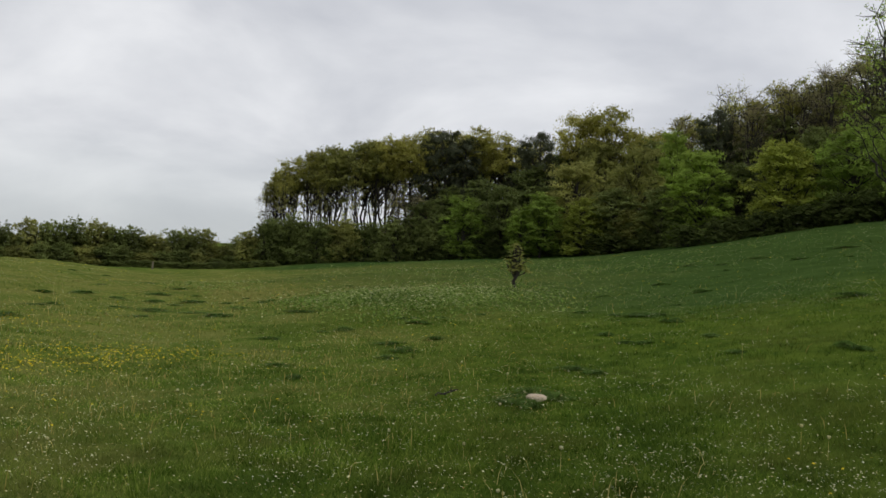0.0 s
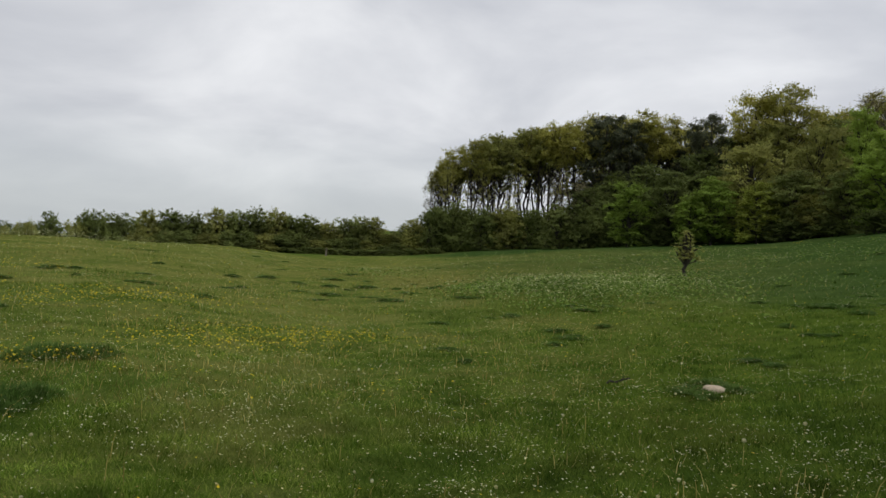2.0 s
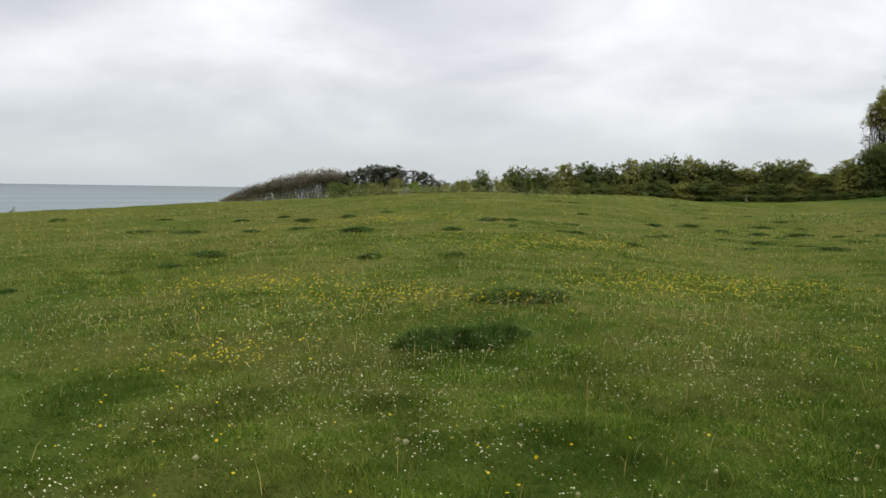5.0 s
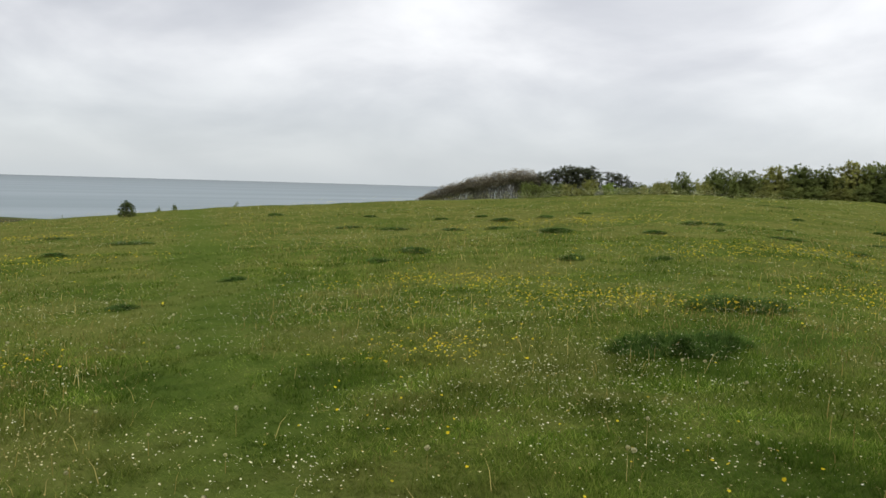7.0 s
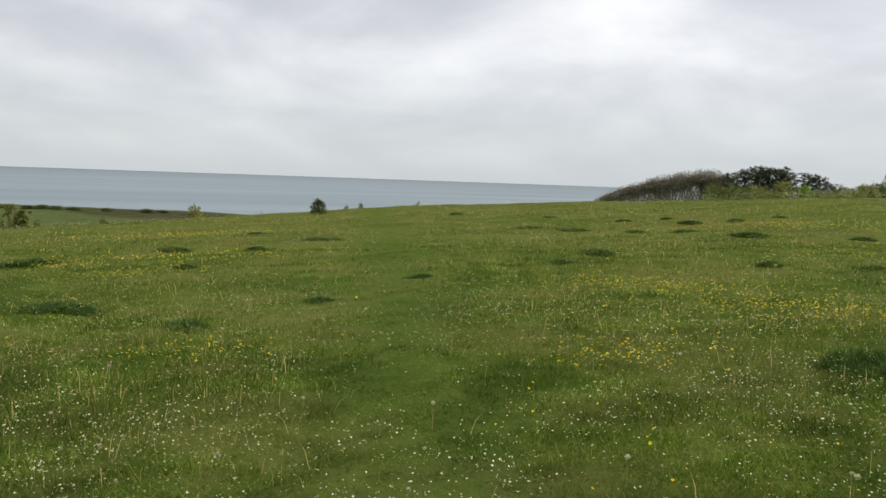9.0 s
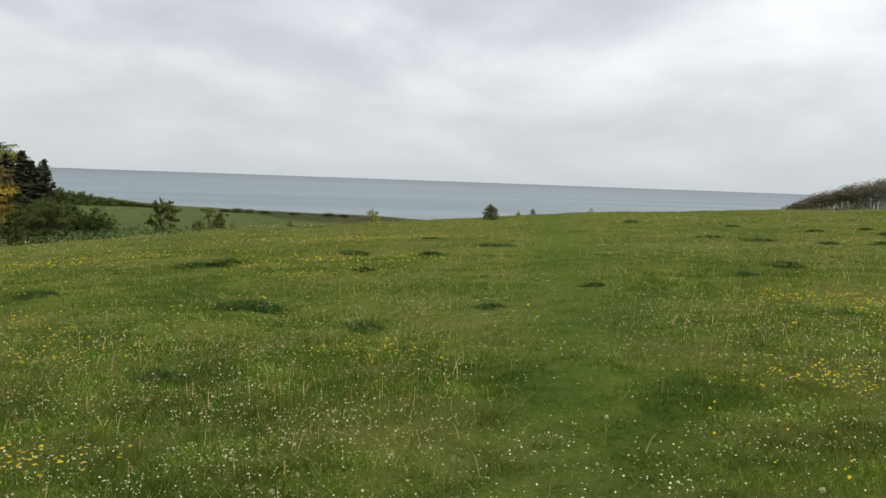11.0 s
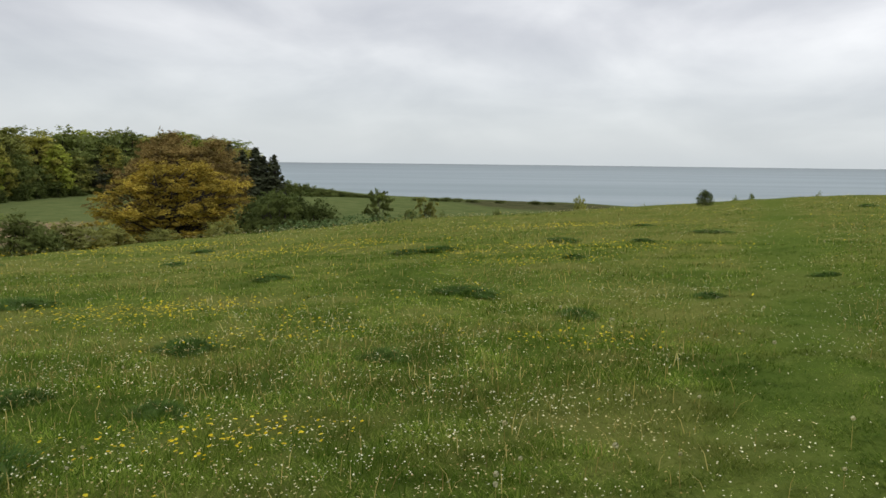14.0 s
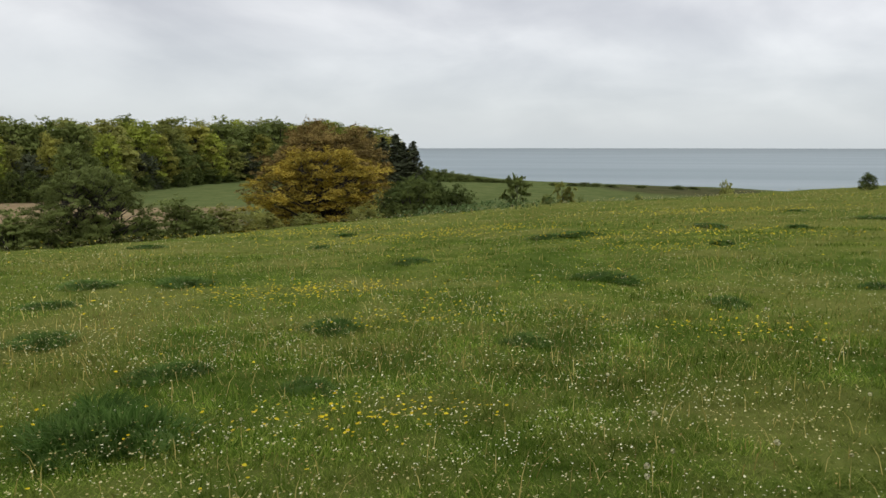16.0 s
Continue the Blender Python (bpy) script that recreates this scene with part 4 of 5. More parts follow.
# lush green blades; the shade of the wood is mixed into both colours
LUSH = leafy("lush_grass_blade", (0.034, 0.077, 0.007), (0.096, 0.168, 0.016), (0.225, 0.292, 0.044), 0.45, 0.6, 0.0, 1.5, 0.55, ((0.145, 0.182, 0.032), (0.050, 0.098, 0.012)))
SHADED_HOLLOW = leafy("shaded_hollow_grass_blade", (0.028, 0.068, 0.013), (0.070, 0.132, 0.027), (0.15, 0.215, 0.052), 0.4, 0.6, 0.0, 0.8, 0.45)
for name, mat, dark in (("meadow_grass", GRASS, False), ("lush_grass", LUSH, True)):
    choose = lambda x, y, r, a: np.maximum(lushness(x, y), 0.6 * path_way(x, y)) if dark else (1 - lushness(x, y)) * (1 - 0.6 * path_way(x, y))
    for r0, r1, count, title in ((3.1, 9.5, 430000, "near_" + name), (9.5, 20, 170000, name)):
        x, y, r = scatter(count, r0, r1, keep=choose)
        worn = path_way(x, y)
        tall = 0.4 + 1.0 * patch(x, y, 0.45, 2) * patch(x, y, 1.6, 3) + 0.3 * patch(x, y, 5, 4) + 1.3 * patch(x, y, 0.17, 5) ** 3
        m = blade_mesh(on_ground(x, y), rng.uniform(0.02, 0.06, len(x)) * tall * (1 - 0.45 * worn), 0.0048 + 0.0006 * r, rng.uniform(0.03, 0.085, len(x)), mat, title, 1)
        tagged(new(title, m), "short uneven meadow grass, " + ("lush towards the wood, its dark colour partly painted tree shade" if dark else "yellowish green"), "grass", kind="stuff")
    mat = SHADED_HOLLOW if dark else mat
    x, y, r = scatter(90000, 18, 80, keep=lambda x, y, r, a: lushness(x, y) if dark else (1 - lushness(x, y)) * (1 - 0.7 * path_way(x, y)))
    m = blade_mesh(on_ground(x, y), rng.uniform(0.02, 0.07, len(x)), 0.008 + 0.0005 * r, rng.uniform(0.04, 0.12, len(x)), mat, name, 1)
    tagged(new("far_" + name, m), "meadow grass farther off, " + ("lush towards the wood, its dark colour partly painted tree shade" if dark else "yellowish green"), "grass", kind="stuff")

STRAW_AT = [(63, 9.8), (60, 10.4), (90, 9.4), (36, 9.3), (33, 9.8), (17.4, 26.5), (12, 34.8), (127, 8.3), (125, 10.1), (120, 9.2), (116, 8.2), (97, 7.2), (28.6, 9.7), (42.5, 9.6), (117, 7.6), (108, 7.4), (84, 8.6), (20, 11), (102, 12), (130, 10.5), (88, 14), (88, 22), (98, 27), (78, 34), (80, 44), (110, 16), (124, 17), (16, 21), (14.5, 30), (62, 18), (24, 17), (22, 14), (27, 13), (13, 14), (25, 8), (18, 8.5), (29, 20), (20, 20), (7, 11), (66, 26), (52, 19)]


def strawy(x, y):
    """1 in the drifts of seeding grass, 0 between them."""
    best = np.zeros(len(x))
    for az, r in STRAW_AT:
        cx, cy = -r * math.sin(radians(az)), r * math.cos(radians(az))
        best = np.maximum(best, np.exp(-((x - cx) ** 2 + (y - cy) ** 2) / (0.085 * r + 0.15) ** 2 / 2))
    return best * (1 - path_way(x, y))


STRAW = leafy("straw_blade", (0.17, 0.145, 0.042), (0.30, 0.26, 0.075), (0.46, 0.40, 0.13), 0.4, 0.7, 0.0, 1.2)
x, y, r = scatter(70000, 3.2, 48, -5, 136, lambda x, y, r, a: np.clip(patch(x, y, 2.2, 71) * 1.6 + patch(x, y, 0.6, 72) * 0.9 - 1.3 + 0.7 * strawy(x, y), 0.02, 1) * (1 - path_way(x, y)) * np.where(a < 10, 0.4, 1))
m = blade_mesh(on_ground(x, y), rng.uniform(0.04, 0.11, len(x)), 0.004 + 0.0006 * r, rng.uniform(0.03, 0.10, len(x)), STRAW, "straw_grass", 1)
tagged(new("straw_grass", m), "thin straw-coloured grass in patches of the meadow", "grass", kind="stuff")
x, y, r = scatter(110000, 3.2, 48, -34, 136, lambda x, y, r, a: np.clip(patch(x, y, 1.5, 73) * 2.4 + patch(x, y, 0.5, 74) * 0.7 - 1.8, 0, 1) * (1 - path_way(x, y)))
m = blade_mesh(on_ground(x, y), rng.uniform(0.06, 0.15, len(x)), 0.005 + 0.0006 * r, rng.uniform(0.05, 0.15, len(x)), LUSH, "soft_grass", 1)
tagged(new("soft_grass", m), "soft longer dark green grass in patches", "grass", kind="stuff")

for r1, a0, a1, r0, count, title in ((3.25, -180, 180, 0, 240000, "inner_grass"), (14, 137, 325, 3.1, 240000, "outer_grass")):
    r, a = np.sqrt(rng.uniform(r0 ** 2, r1 ** 2, count)), np.radians(rng.uniform(a0, a1, count))
    x, y = -r * np.sin(a), r * np.cos(a)
    m = blade_mesh(on_ground(x, y), rng.uniform(0.02, 0.06, count), np.full(count, 0.0085), rng.uniform(0.03, 0.085, count), GRASS, title, 1)
    tagged(new(title, m), "short uneven meadow grass, yellowish green", "grass", kind="stuff")

# pale seed stalks, thickest on the open slope
x, y, r = scatter(15000, 3.0, 55, -34, 136, lambda x, y, r, a: np.clip(patch(x, y, 1.6, 11) * 1.6 - 0.45, 0.03, 1) * (1 - path_way(x, y)) * np.where(a > 75, 1.0, np.where(a > 25, 0.7, 0.3)))
h = rng.uniform(0.05, 0.17, len(x)) * np.where(rng.random(len(x)) < 0.05, 1.5, 1.0)
m = blade_mesh(on_ground(x, y), h, 0.0036 + 0.0004 * r, h * rng.uniform(0.1, 1.1, len(x)), DRY, "seed_stalks")
tagged(new("seed_stalks", m), "dry pale grass stalks gone to seed", "grass", kind="stuff")

# longer leaning stalks in the straw drifts
x, y, r = scatter(26000, 3.2, 30, -20, 136, lambda x, y, r, a: 0.5 * strawy(x, y) * patch(x, y, 0.3, 15) * np.clip((r - 3) / 5, 0.2, 1) + 0.007)
h = rng.uniform(0.05, 0.17, len(x))
m = blade_mesh(on_ground(x, y), h, 0.0035 + 0.0005 * r, h * rng.uniform(0.15, 1.3, len(x)), DRY, "straw_stalks")
tagged(new("straw_stalks", m), "straw-coloured stalks leaning over the turf in drifts", "grass", kind="stuff")
STALK_TIPS = (x, y, h, r)


def blossoms(x, y, h, size, mat, name, label, sides=5):
    """Small round flower heads, tilted, each on the height h above the ground."""
    n = len(x)
    c = np.stack([x, y, height(x, y) + h], 1)
    nor = upward(n, 0.25)
    t = np.cross(nor, (0.3, 0.9, 0.1))
    t /= np.linalg.norm(t, axis=1)[:, None]
    bi = np.cross(nor, t)
    ang = np.linspace(0, 2 * math.pi, sides, endpoint=False)
    s = size[:, None, None] * np.where(np.arange(sides) % 2, 0.8, 1.0)[None, :, None]
    rim = c[:, None] + s * (np.cos(ang)[None, :, None] * t[:, None] + np.sin(ang)[None, :, None] * bi[:, None]) + nor[:, None] * s * 0.3
    f = np.arange(n * sides).reshape(n, sides)
    v = rim.reshape(-1, 3)
    ob = new(name, mesh_of(name, v, f, mat))
    return tagged(ob, label, "flowers", kind="stuff")


near_size = lambda r, s: s * (0.66 + 0.047 * r)
x, y, r = scatter(150000, 3.0, 60, -34, 136, lambda x, y, r, a: np.clip(patch(x, y, 0.3, 20) * patch(x, y, 0.8, 21) * 2.0 + patch(x, y, 3.5, 22) * 0.8 - 0.58, 0.05, 1) * (1 - 0.45 * path_way(x, y)) * np.where(a > 80, 0.8, 1.0))
r2, a2 = np.sqrt(rng.uniform(0, 120, 9000)), rng.uniform(0, 6.283, 9000)
x2, y2 = -r2 * np.sin(a2), r2 * np.cos(a2)
free = (r2 < 3) | ((np.degrees(a2) > 137) & (np.degrees(a2) < 325))
x, y, r = np.concatenate([x, x2[free]]), np.concatenate([y, y2[free]]), np.concatenate([r, r2[free]])
blossoms(x, y, rng.uniform(0.05, 0.15, len(x)), near_size(r, 0.0045 + 0.0062 * rng.random(len(x)) ** 2), WHITE, "daisies", "small white daisies open in the short grass", 4)


def clocks(x, y, h, size):
    """Round dandelion heads on thin stems: a ball of twenty faces for each."""
    g = (1 + math.sqrt(5)) / 2
    ball = np.array([(-1, g, 0), (1, g, 0), (-1, -g, 0), (1, -g, 0), (0, -1, g), (0, 1, g), (0, -1, -g), (0, 1, -g), (g, 0, -1), (g, 0, 1), (-g, 0, -1), (-g, 0, 1)]) / math.hypot(1, g)
    near = [(i, j, k) for i in range(12) for j in range(i + 1, 12) for k in range(j + 1, 12) if max(np.linalg.norm(ball[i] - ball[j]), np.linalg.norm(ball[j] - ball[k]), np.linalg.norm(ball[i] - ball[k])) < 1.2]
    top = np.stack([x, y, height(x, y) + h], 1)
    v = (top[:, None] + ball[None] * size[:, None, None] * rng.uniform(0.8, 1.1, (len(x), 12, 1))).reshape(-1, 3)
    f = (np.arange(len(x))[:, None, None] * 12 + np.array(near)[None]).reshape(-1, 3)
    tagged(new("dandelion_clocks", mesh_of("dandelion_clocks", v, f, CLOCK, True)), "pale round dandelion clocks above the grass", "flowers", kind="stuff")
    m = blade_mesh(on_ground(x, y), h, np.full(len(x), 0.004), np.zeros(len(x)), DRY, "dandelion_stems")
    tagged(new("dandelion_stems", m), "thin pale dandelion stems", "flowers", kind="stuff")


CLOCK = leafy("dandelion_down", (0.66, 0.62, 0.32), (0.76, 0.72, 0.42), (0.86, 0.83, 0.54), 0.4, 0.9, 0.0)
x, y, r = scatter(130, 3.6, 14, -30, 134)
clocks(x, y, rng.uniform(0.08, 0.2, len(x)), rng.uniform(0.010, 0.019, len(x)))
x, y, h, r = STALK_TIPS
k = rng.random(len(x)) < 0.5
blossoms(x[k], y[k], h[k] * 0.98, near_size(r[k], rng.uniform(0.005, 0.010, k.sum())), SEED, "stalk_heads", "cream seed heads of the straw stalks", 4)

x, y, r = scatter(120000, 3.0, 60, -34, 136, lambda x, y, r, a: np.clip(patch(x, y, 1.6, 11) * 1.5 + patch(x, y, 0.5, 12) * 0.5 - 0.65, 0.03, 1) * (1 - 0.8 * path_way(x, y)) * np.where(a > 75, 1.0, np.where(a > 20, 0.75, 0.45)))
blossoms(x, y, rng.uniform(0.06, 0.19, len(x)), near_size(r, 0.0042 + 0.0068 * rng.random(len(x)) ** 1.5), SEED, "seed_heads", "cream and tan grass heads above the turf", 4)

x, y, r = scatter(85000, 4, 45, -10, 136, lambda x, y, r, a: np.clip(patch(x, y, 2.6, 13) * 1.9 + patch(x, y, 0.7, 14) * 0.6 - 1.1 + 0.8 * strawy(x, y), 0.0, 1) * np.clip((r - 3) / 8, 0.12, 1) * (1 - path_way(x, y)))
blossoms(x, y, rng.uniform(0.08, 0.22, len(x)), near_size(r, rng.uniform(0.0048, 0.0098, len(x))), TAN, "brown_grass_heads", "reddish-tan grass heads in loose drifts", 4)

# buttercups: a thin sprinkling, and drifts
bx, by, br = scatter(15000, 3.2, 65, -34, 136, lambda x, y, r, a: np.clip(patch(x, y, 1.4, 31) * 2 - 0.9, 0.04, 1) * np.where(a > 15, 1.0, 0.55) * (1 - path_way(x, y)) * np.clip((r - 3) / 8, 0.07, 1))
DRIFTS = [(57.5, 11.9, 0.5), (55, 11.6, 0.55), (51.6, 11.2, 0.5), (48.8, 10.2, 0.45), (46.5, 9.8, 0.5), (43.5, 9.3, 0.45), (41, 9.2, 0.4), (29.9, 10.5, 0.45), (27.6, 11.2, 0.5), (25.9, 11.8, 0.6), (20.3, 12.9, 0.6), (18.1, 12.7, 0.5), (23.4, 12.4, 0.6),
          (37.8, 14.7, 0.7), (35.3, 15.9, 0.8), (32.5, 16.5, 0.7), (60, 6.8, 0.25), (58.7, 7.3, 0.25), (82.2, 17.6, 0.8), (86.9, 7.9, 0.35), (110.8, 10.5, 0.6), (113.5, 10.8, 0.5), (105.7, 8.6, 0.4), (112.3, 5.5, 0.25), (91.1, 17.7, 0.8),
          (107.2, 5.4, 0.22), (106, 19.9, 1.2), (116, 10.6, 0.6), (88, 15.5, 0.7), (100, 21, 1.1), (112, 26, 1.6), (45, 25, 1.2), (84, 28, 1.5)]
for az, r, s in DRIFTS:
    n = int(330 * s)
    cx, cy = -r * math.sin(radians(az)), r * math.cos(radians(az))
    along, deep = rng.normal(0, 1.4 * s, n), rng.normal(0, 0.55 * s, n)
    ca, sa = math.cos(radians(az)), math.sin(radians(az))
    bx, by = np.concatenate([bx, cx + along * ca - deep * sa]), np.concatenate([by, cy + along * sa + deep * ca])
br = np.hypot(bx, by)
blossoms(bx, by, rng.uniform(0.10, 0.24, len(bx)), near_size(br, rng.uniform(0.0095, 0.0155, len(bx))), YELLOW, "buttercups", "yellow buttercups in drifts over the meadow")

# cow parsley in the lush hollow before the wood, and on the knoll
px, py = [], []
for a0, sa, r0, sr, n in [(3, 4.0, 24, 2.2, 900), (-3, 4, 26, 3, 220), (16, 2, 37, 2, 60), (-5, 9, 50, 9, 420)]:
    a, r = np.radians(rng.normal(a0, sa, n)), rng.normal(r0, sr, n)
    px.append(-r * np.sin(a))
    py.append(r * np.cos(a))
px, py = np.concatenate(px), np.concatenate(py)
k = np.repeat(np.arange(len(px)), 5)
blossoms(px[k] + rng.normal(0, 0.13, len(k)), py[k] + rng.normal(0, 0.13, len(k)), rng.uniform(0.12, 0.40, len(k)), rng.uniform(0.010, 0.027, len(k)), UMBEL, "cow_parsley", "cow parsley in white flower in lush grass", 7)
PARSLEY = leafy("parsley_leaf", (0.10, 0.18, 0.030), (0.18, 0.28, 0.050), (0.28, 0.38, 0.09), 0.4, 0.6, 0.0)
k = np.repeat(np.arange(len(px)), 9)
qx, qy = px[k] + rng.normal(0, 0.2, len(k)), py[k] + rng.normal(0, 0.2, len(k))
v, f, vn = leaves(np.stack([qx, qy, height(qx, qy) + rng.uniform(0.03, 0.3, len(k))], 1), upward(len(k), 0.5), 0.045)
tagged(new("parsley_leaves", mesh_of("parsley_leaves", v, f, PARSLEY, True, vn)), "pale green feathery leaves below the cow parsley", "herbs", kind="stuff")


a, r = np.radians(rng.normal(42, 7, 700)), rng.normal(48.5, 2.0, 700)
k = np.repeat(np.arange(700), 5)
blossoms((-r * np.sin(a))[k] + rng.normal(0, 0.15, len(k)), (r * np.cos(a))[k] + rng.normal(0, 0.15, len(k)), rng.uniform(0.1, 0.45, len(k)), rng.uniform(0.018, 0.038, len(k)), UMBEL, "knoll_parsley", "cow parsley in white flower along the knoll", 6)


def tussock():
    """A soft mound of long dark grass, one metre wide: a low heart of matted grass under blades that fall outwards."""
    n, ring = 1000, 24
    p1, p2 = rng.uniform(0, 6, 2)
    rim = lambda a: 0.46 * (1 + 0.22 * np.sin(a * 2 + p1) + 0.15 * np.sin(a * 3 + p2))
    rise = lambda q: 0.15 * np.maximum(0, 1 - q * q) ** 0.8
    a = np.arange(ring) * 2 * math.pi / ring
    qs = np.array([0.8, 0.6, 0.3])
    dome = np.concatenate([np.stack([rim(a) * q * np.cos(a), 0.8 * rim(a) * q * np.sin(a), np.full(ring, rise(q) - 0.06)], 1) for q in qs] + [[[0, 0, 0.09]]])
    k, nx = np.arange(ring), (np.arange(ring) + 1) % ring
    fd = [np.stack([i * ring + k, i * ring + nx, (i + 1) * ring + nx], 1) for i in range(2)] + [np.stack([i * ring + k, (i + 1) * ring + nx, (i + 1) * ring + k], 1) for i in range(2)]
    fd.append(np.stack([2 * ring + k, 2 * ring + nx, np.full(ring, 3 * ring)], 1))
    b = rng.uniform(0, 6.283, n)
    q = np.minimum(np.sqrt(rng.random(n)) * np.where(rng.random(n) < 0.35, rng.uniform(1.0, 1.65, n), 0.95), 1.6) * (1 + 0.12 * np.sin(b * 7 + p1))
    base = np.stack([rim(b) * q * np.cos(b), 0.8 * rim(b) * q * np.sin(b), rise(q) - 0.03], 1)
    h = rng.uniform(0.02, 0.12, n) * (1.15 - 0.5 * np.clip(q, 0, 1.4))
    comb = 0.8 * np.cos(b * 2 + p2) + rng.normal(0, 0.6, n)
    blades = blade_mesh(base, h, rng.uniform(0.007, 0.015, n), rng.uniform(0.05, 0.2, n), SEDGE, "blades", 2, b + comb)
    thing = tagged(new("grass_tussock"), "soft dark green grass tussock in the shorter meadow", "tussock", "dark tussocks of the meadow")
    part("matted_heart", mesh_of("matted_heart", dome, np.concatenate(fd), SEDGE, True), thing)
    tagged(part("grass_mantle", blades, thing, "long dark green blades falling outwards"), kind="stuff")
    return thing


TUFTS = [tussock() for _ in range(4)]
used = set()


def tuft(az, r, width, high=1.0):
    x, y, z = spot(az, r)
    i = int(rng.integers(4))
    ob = copy_thing(TUFTS[i], Matrix()) if i in used else TUFTS[i]
    used.add(i)
    s = max(0.35, width)
    ob.matrix_basis = Matrix.LocRotScale((x, y, z), Euler((0, 0, rng.uniform(0, 6.28))), (s * rng.uniform(0.9, 1.2), s, min(1.0, 0.4 + 0.4 * s) * high * (0.55 if r > 18 else 0.7 if r > 11 else 0.95)))


NEAR_WOOD = [(-27.1, 19.9, 0.95), (-14.4, 19.2, 1.15), (-15.9, 17.1, 0.6), (-26.5, 12.3, 0.43), (6.7, 17.6, 0.55), (15.3, 21.6, 0.92), (19.5, 24.2, 1.0), (26.2, 29.6, 0.9), (25.6, 25.0, 0.65), (21.8, 30.2, 0.74), (19.4, 29.6, 0.95), (19.2, 33.0, 1.1), (23.8, 31.1, 1.0),
             (28.2, 18.9, 0.6), (11.8, 28.0, 0.6), (13.8, 24.2, 0.6), (-15.1, 30.4, 0.64), (-17.8, 26.0, 0.82), (-16.8, 40.7, 0.85), (-11.6, 15.7, 0.24), (-21.3, 41.3, 1.15), (-26.4, 42.4, 1.4), (17.0, 28.8, 0.9), (14.7, 27.4, 0.48), (12.4, 26.6, 0.45), (-19.0, 38.0, 0.9), (-23.6, 36.0, 0.9)]
KNOLL = [(60.9, 27.9, 1.0), (57.9, 26.3, 1.05), (59.3, 33.0, 0.8), (53.8, 25.3, 0.95), (54.4, 30.8, 0.78), (51.6, 31.4, 0.65), (50.2, 28.8, 1.1), (57.0, 17.4, 0.86), (59.9, 15.7, 0.6), (46.6, 14.7, 0.6), (47.2, 29.2, 0.9), (50.5, 25.2, 1.0), (46.8, 23.1, 1.4), (40.4, 21.1, 0.62), (37.4, 26.5, 1.1),
         (36.0, 26.3, 0.55), (36.0, 23.4, 0.41), (31.7, 21.3, 0.52), (30.9, 32.2, 0.67), (40.6, 14.9, 0.41), (44.5, 31.0, 0.64), (22.6, 49.7, 0.7), (24.6, 51.2, 0.9), (17.8, 36.6, 0.76), (65.7, 35.8, 0.9)]
SLOPE = [(112.9, 6.6, 0.41), (120.4, 7.4, 0.5), (121.6, 7.3, 0.5), (110.8, 9.0, 0.76), (98.9, 7.8, 0.45), (92.5, 12.1, 1.0), (95.2, 19.0, 1.1), (93.4, 19.0, 1.2), (79.4, 30.0, 1.0), (85.0, 20.8, 1.1), (85.8, 10.1, 0.6), (125.4, 13.4, 1.0), (119.8, 13.1, 0.94), (127.4, 11.6, 0.6), (127.8, 9.4, 0.7),
         (121.7, 23.9, 1.2), (110.9, 20.9, 0.7), (105.0, 14.8, 0.8), (84.8, 17.0, 0.55), (80.0, 20.0, 0.68), (75.2, 24.1, 1.15), (76.9, 12.0, 0.48), (109.0, 25.3, 0.9), (69.6, 14.3, 0.5)]
for az, r, w in NEAR_WOOD + KNOLL:
    tuft(az, r, w)
for az, r, w in SLOPE:
    tuft(az, r, w, 0.9)
for az, r, w in [(44.8, 7.4, 0.6), (42.6, 7.5, 0.6), (40.6, 7.6, 0.75), (38.8, 7.8, 0.55), (37.6, 10.1, 0.7), (35.4, 10.1, 0.7), (39.5, 10.0, 0.4)]:
    tuft(az, r, w, 1.35)
for az, r, w in [(-5.8, 8.95, 0.5), (-6.8, 9.4, 0.5), (-8.3, 9.15, 0.4), (-6.6, 8.7, 0.36)]:
    tuft(az, r, w, 0.8)

for az, r, w in [(126.2, 5.9, 0.8), (123.6, 5.8, 0.9), (124.8, 6.2, 0.9)]:
    tuft(az, r, w, 1.35)

for i in range(16):
    a, r = rng.uniform(8, 34), rng.uniform(19, 46)
    tuft(a, r, rng.uniform(0.4, 1.0), 0.5)

for i in range(56):
    a, r = rng.uniform(-30, 12), 11 * (60 / 11) ** rng.random()
    tuft(a, r, rng.uniform(0.3, 0.6), 0.6)

# taller pale herbs along the brow
n = 2600
a, r = np.radians(rng.normal(102, 3.2, n)), rng.normal(43, 2.6, n)
x, y = -r * np.sin(a), r * np.cos(a)
keep = patch(x, y, 1.5, 61) > 0.35
x, y = x[keep], y[keep]
HERB = leafy("brow_herb", (0.075, 0.125, 0.040), (0.135, 0.20, 0.070), (0.22, 0.29, 0.12), 0.4, 0.6, 0.0)
out = rng.normal(0, 0.5, (len(x), 3)) + (0, 0, 0.6)
out /= np.linalg.norm(out, axis=1)[:, None]
v, f, vn = leaves(np.stack([x, y, height(x, y) + rng.uniform(0.05, 0.42, len(x)) * (0.4 + patch(x, y, 1.5, 61))], 1), out, 0.075)
tagged(new("tall_herbs", mesh_of("tall_herbs", v, f, HERB, True, vn)), "pale green nettles and tall herbs along the brow", "herbs", kind="stuff")

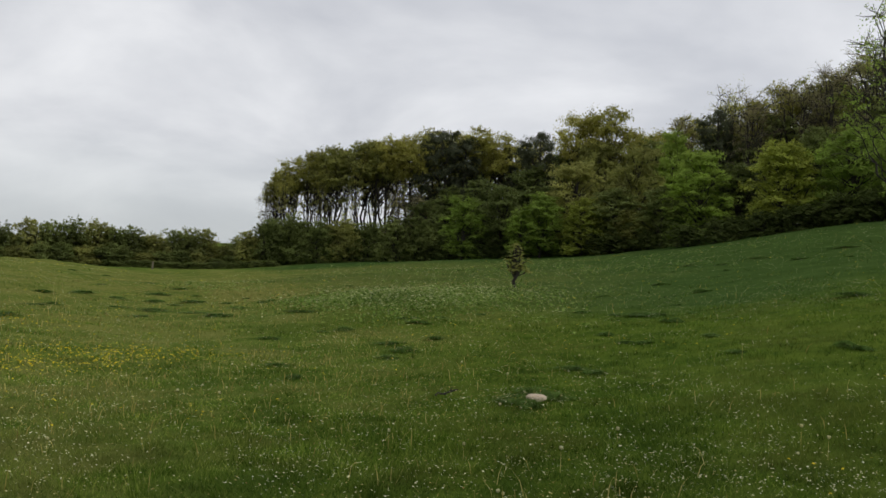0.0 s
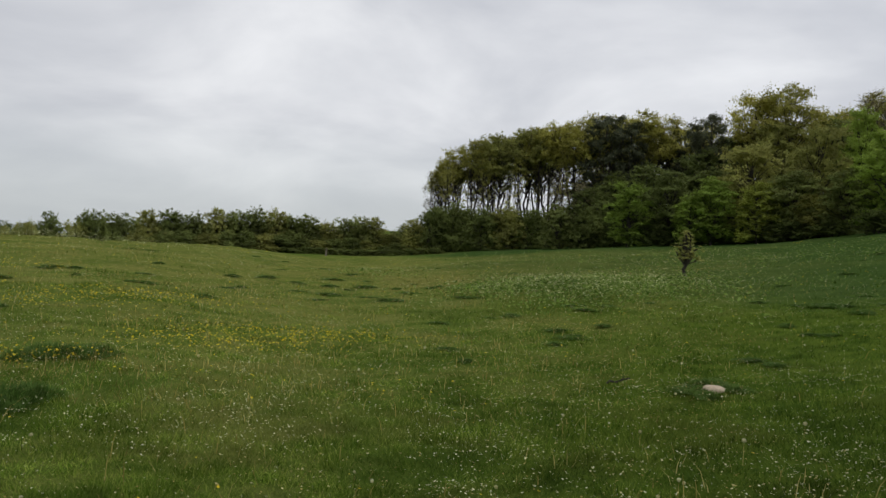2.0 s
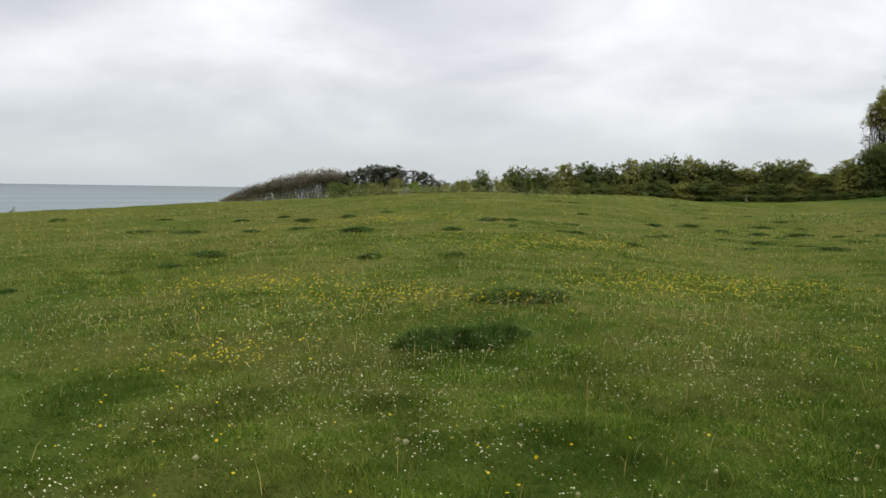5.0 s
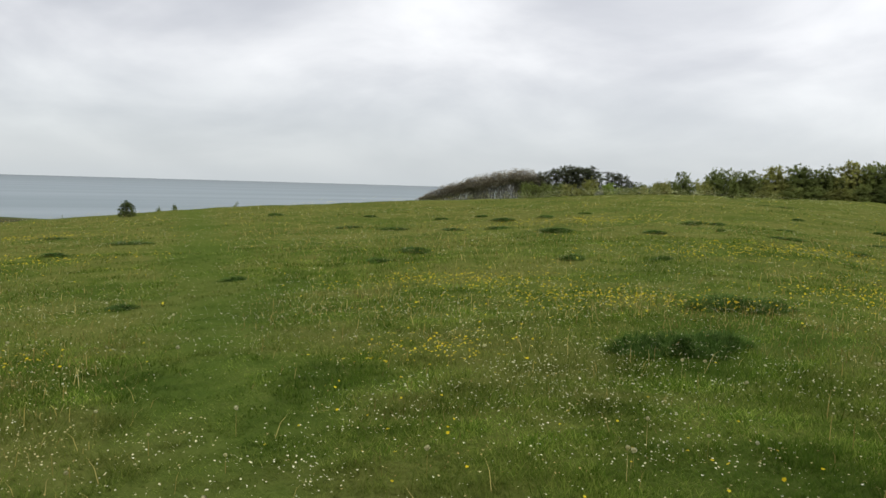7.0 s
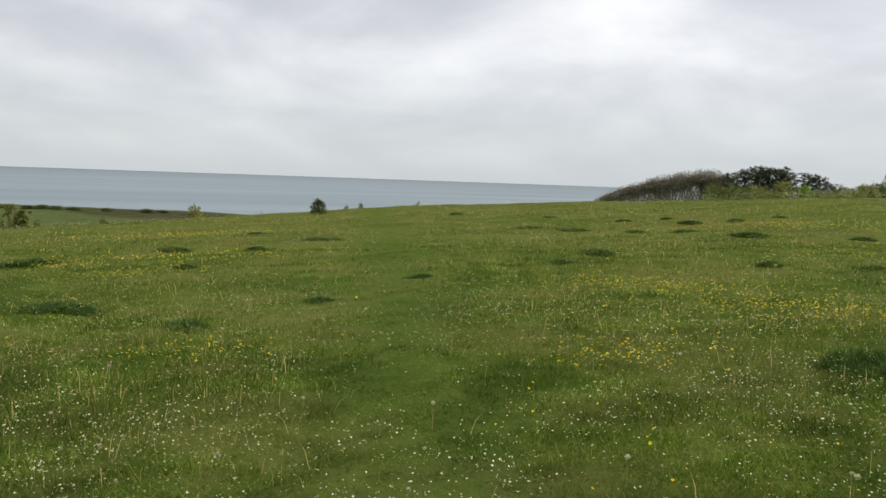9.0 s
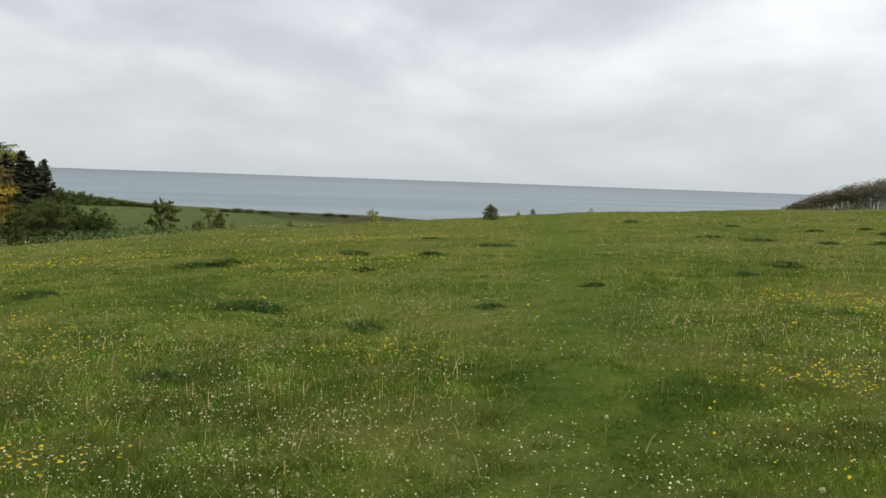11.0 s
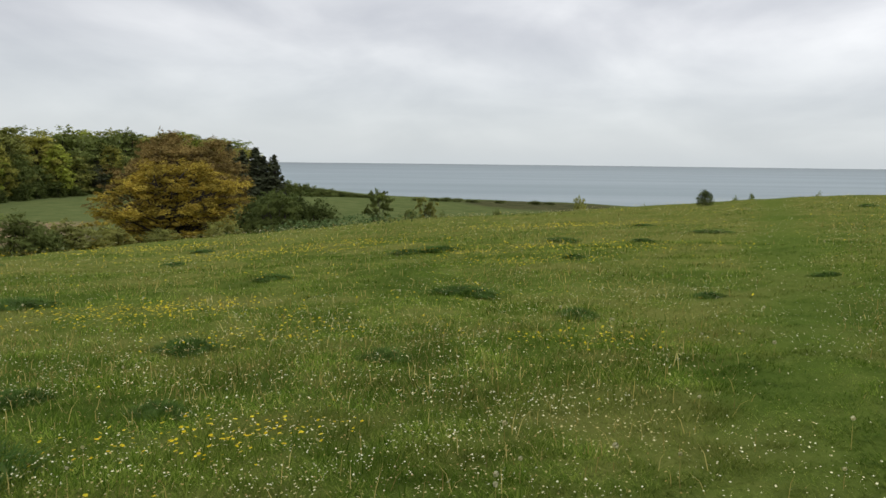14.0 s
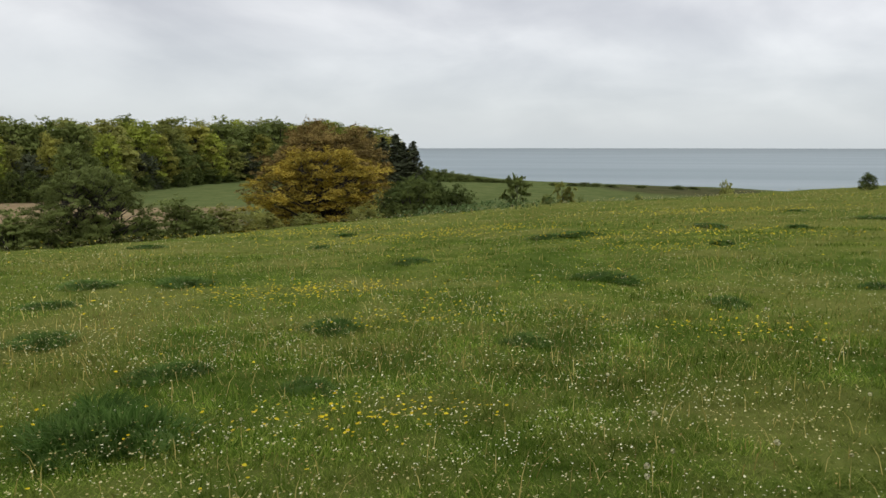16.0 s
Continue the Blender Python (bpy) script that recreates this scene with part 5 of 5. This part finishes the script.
# the pale stone, the stick, the sapling and the post
def stone():
    bm = bmesh.new()
    bmesh.ops.create_icosphere(bm, subdivisions=3, radius=1)
    for v in bm.verts:
        k = 1 + 0.10 * noise.noise(v.co * 1.7) + 0.05 * noise.noise(v.co * 5)
        x, y, z = (math.copysign(abs(c) ** 0.75, c) for c in v.co)
        v.co = Vector((x * 0.112 * k, y * 0.08 * k, z * (0.036 - 0.012 * x) * k + 0.03))
    me = bpy.data.meshes.new("stone")
    bm.to_mesh(me)
    bm.free()
    me.materials.append(STONE)
    me.polygons.foreach_set("use_smooth", [True] * len(me.polygons))
    return tagged(new("stone", me), "pale flat stone lying in the grass", "stone")


x, y, z = spot(-7.0, 8.95)
stone().matrix_basis = pose(x, y, z + 0.02, 8, -4, 12)
x, y, z = spot(-0.7, 9.3)
v, f = tubes([bent((-0.13, -0.03, 0.02), (0.12, 0.04, 0.09), 0.014, 0.009, 5, 0.04), bent((0.02, 0.0, 0.06), (0.06, -0.02, 0.12), 0.007, 0.004, 2, 0.02)], 7)
s = tagged(new("fallen_branch", mesh_of("fallen_branch", v, f, BARK, True)), "short broken branch lying in the grass", "branch")
s.matrix_basis = pose(x, y, z)
x, y, z = spot(19.7, 78)
bm = bmesh.new()
bmesh.ops.create_cube(bm, size=1)
bmesh.ops.scale(bm, vec=(0.15, 0.13, 0.95), verts=bm.verts)
bmesh.ops.translate(bm, vec=(0, 0, 0.28), verts=bm.verts)
bmesh.ops.bevel(bm, geom=bm.edges, offset=0.02, segments=2, affect="EDGES")
me = bpy.data.meshes.new("fence_post")
bm.to_mesh(me)
bm.free()
me.materials.append(WOOD)
tagged(new("fence_post", me), "weathered grey fence post at the field corner", "post").matrix_basis = pose(x, y, z, 0, 3, 20)


def sapling():
    blobs = []
    for i in range(34):
        u, a = (i + 0.5) / 34, i * 2.4
        q = 0.26 * (0.35 + 0.65 * math.sin(math.pi * min(1, 0.22 + 0.5 * u))) * (1 - u ** 2.2) * rng.uniform(0.4, 1.1)
        blobs.append((q * math.cos(a), q * math.sin(a), 0.62 + 1.12 * u, 0.2 * (1 - 0.72 * u)))
    return plant("sapling", "small lone thorn sapling with brownish-green leaves", "tree", LEAF["olive"], BARK, 1.9, blobs, [(0, 0, 0.03, 0, 1.5)], 1500, 0.036, 0.9, trunk_r=0.05, hollow=0.2, sprays=90)


x, y, z = spot(-5.1, 32.1)
sapling().matrix_basis = pose(x, y, z) @ Matrix.Diagonal((1.7, 1.7, 1, 1))
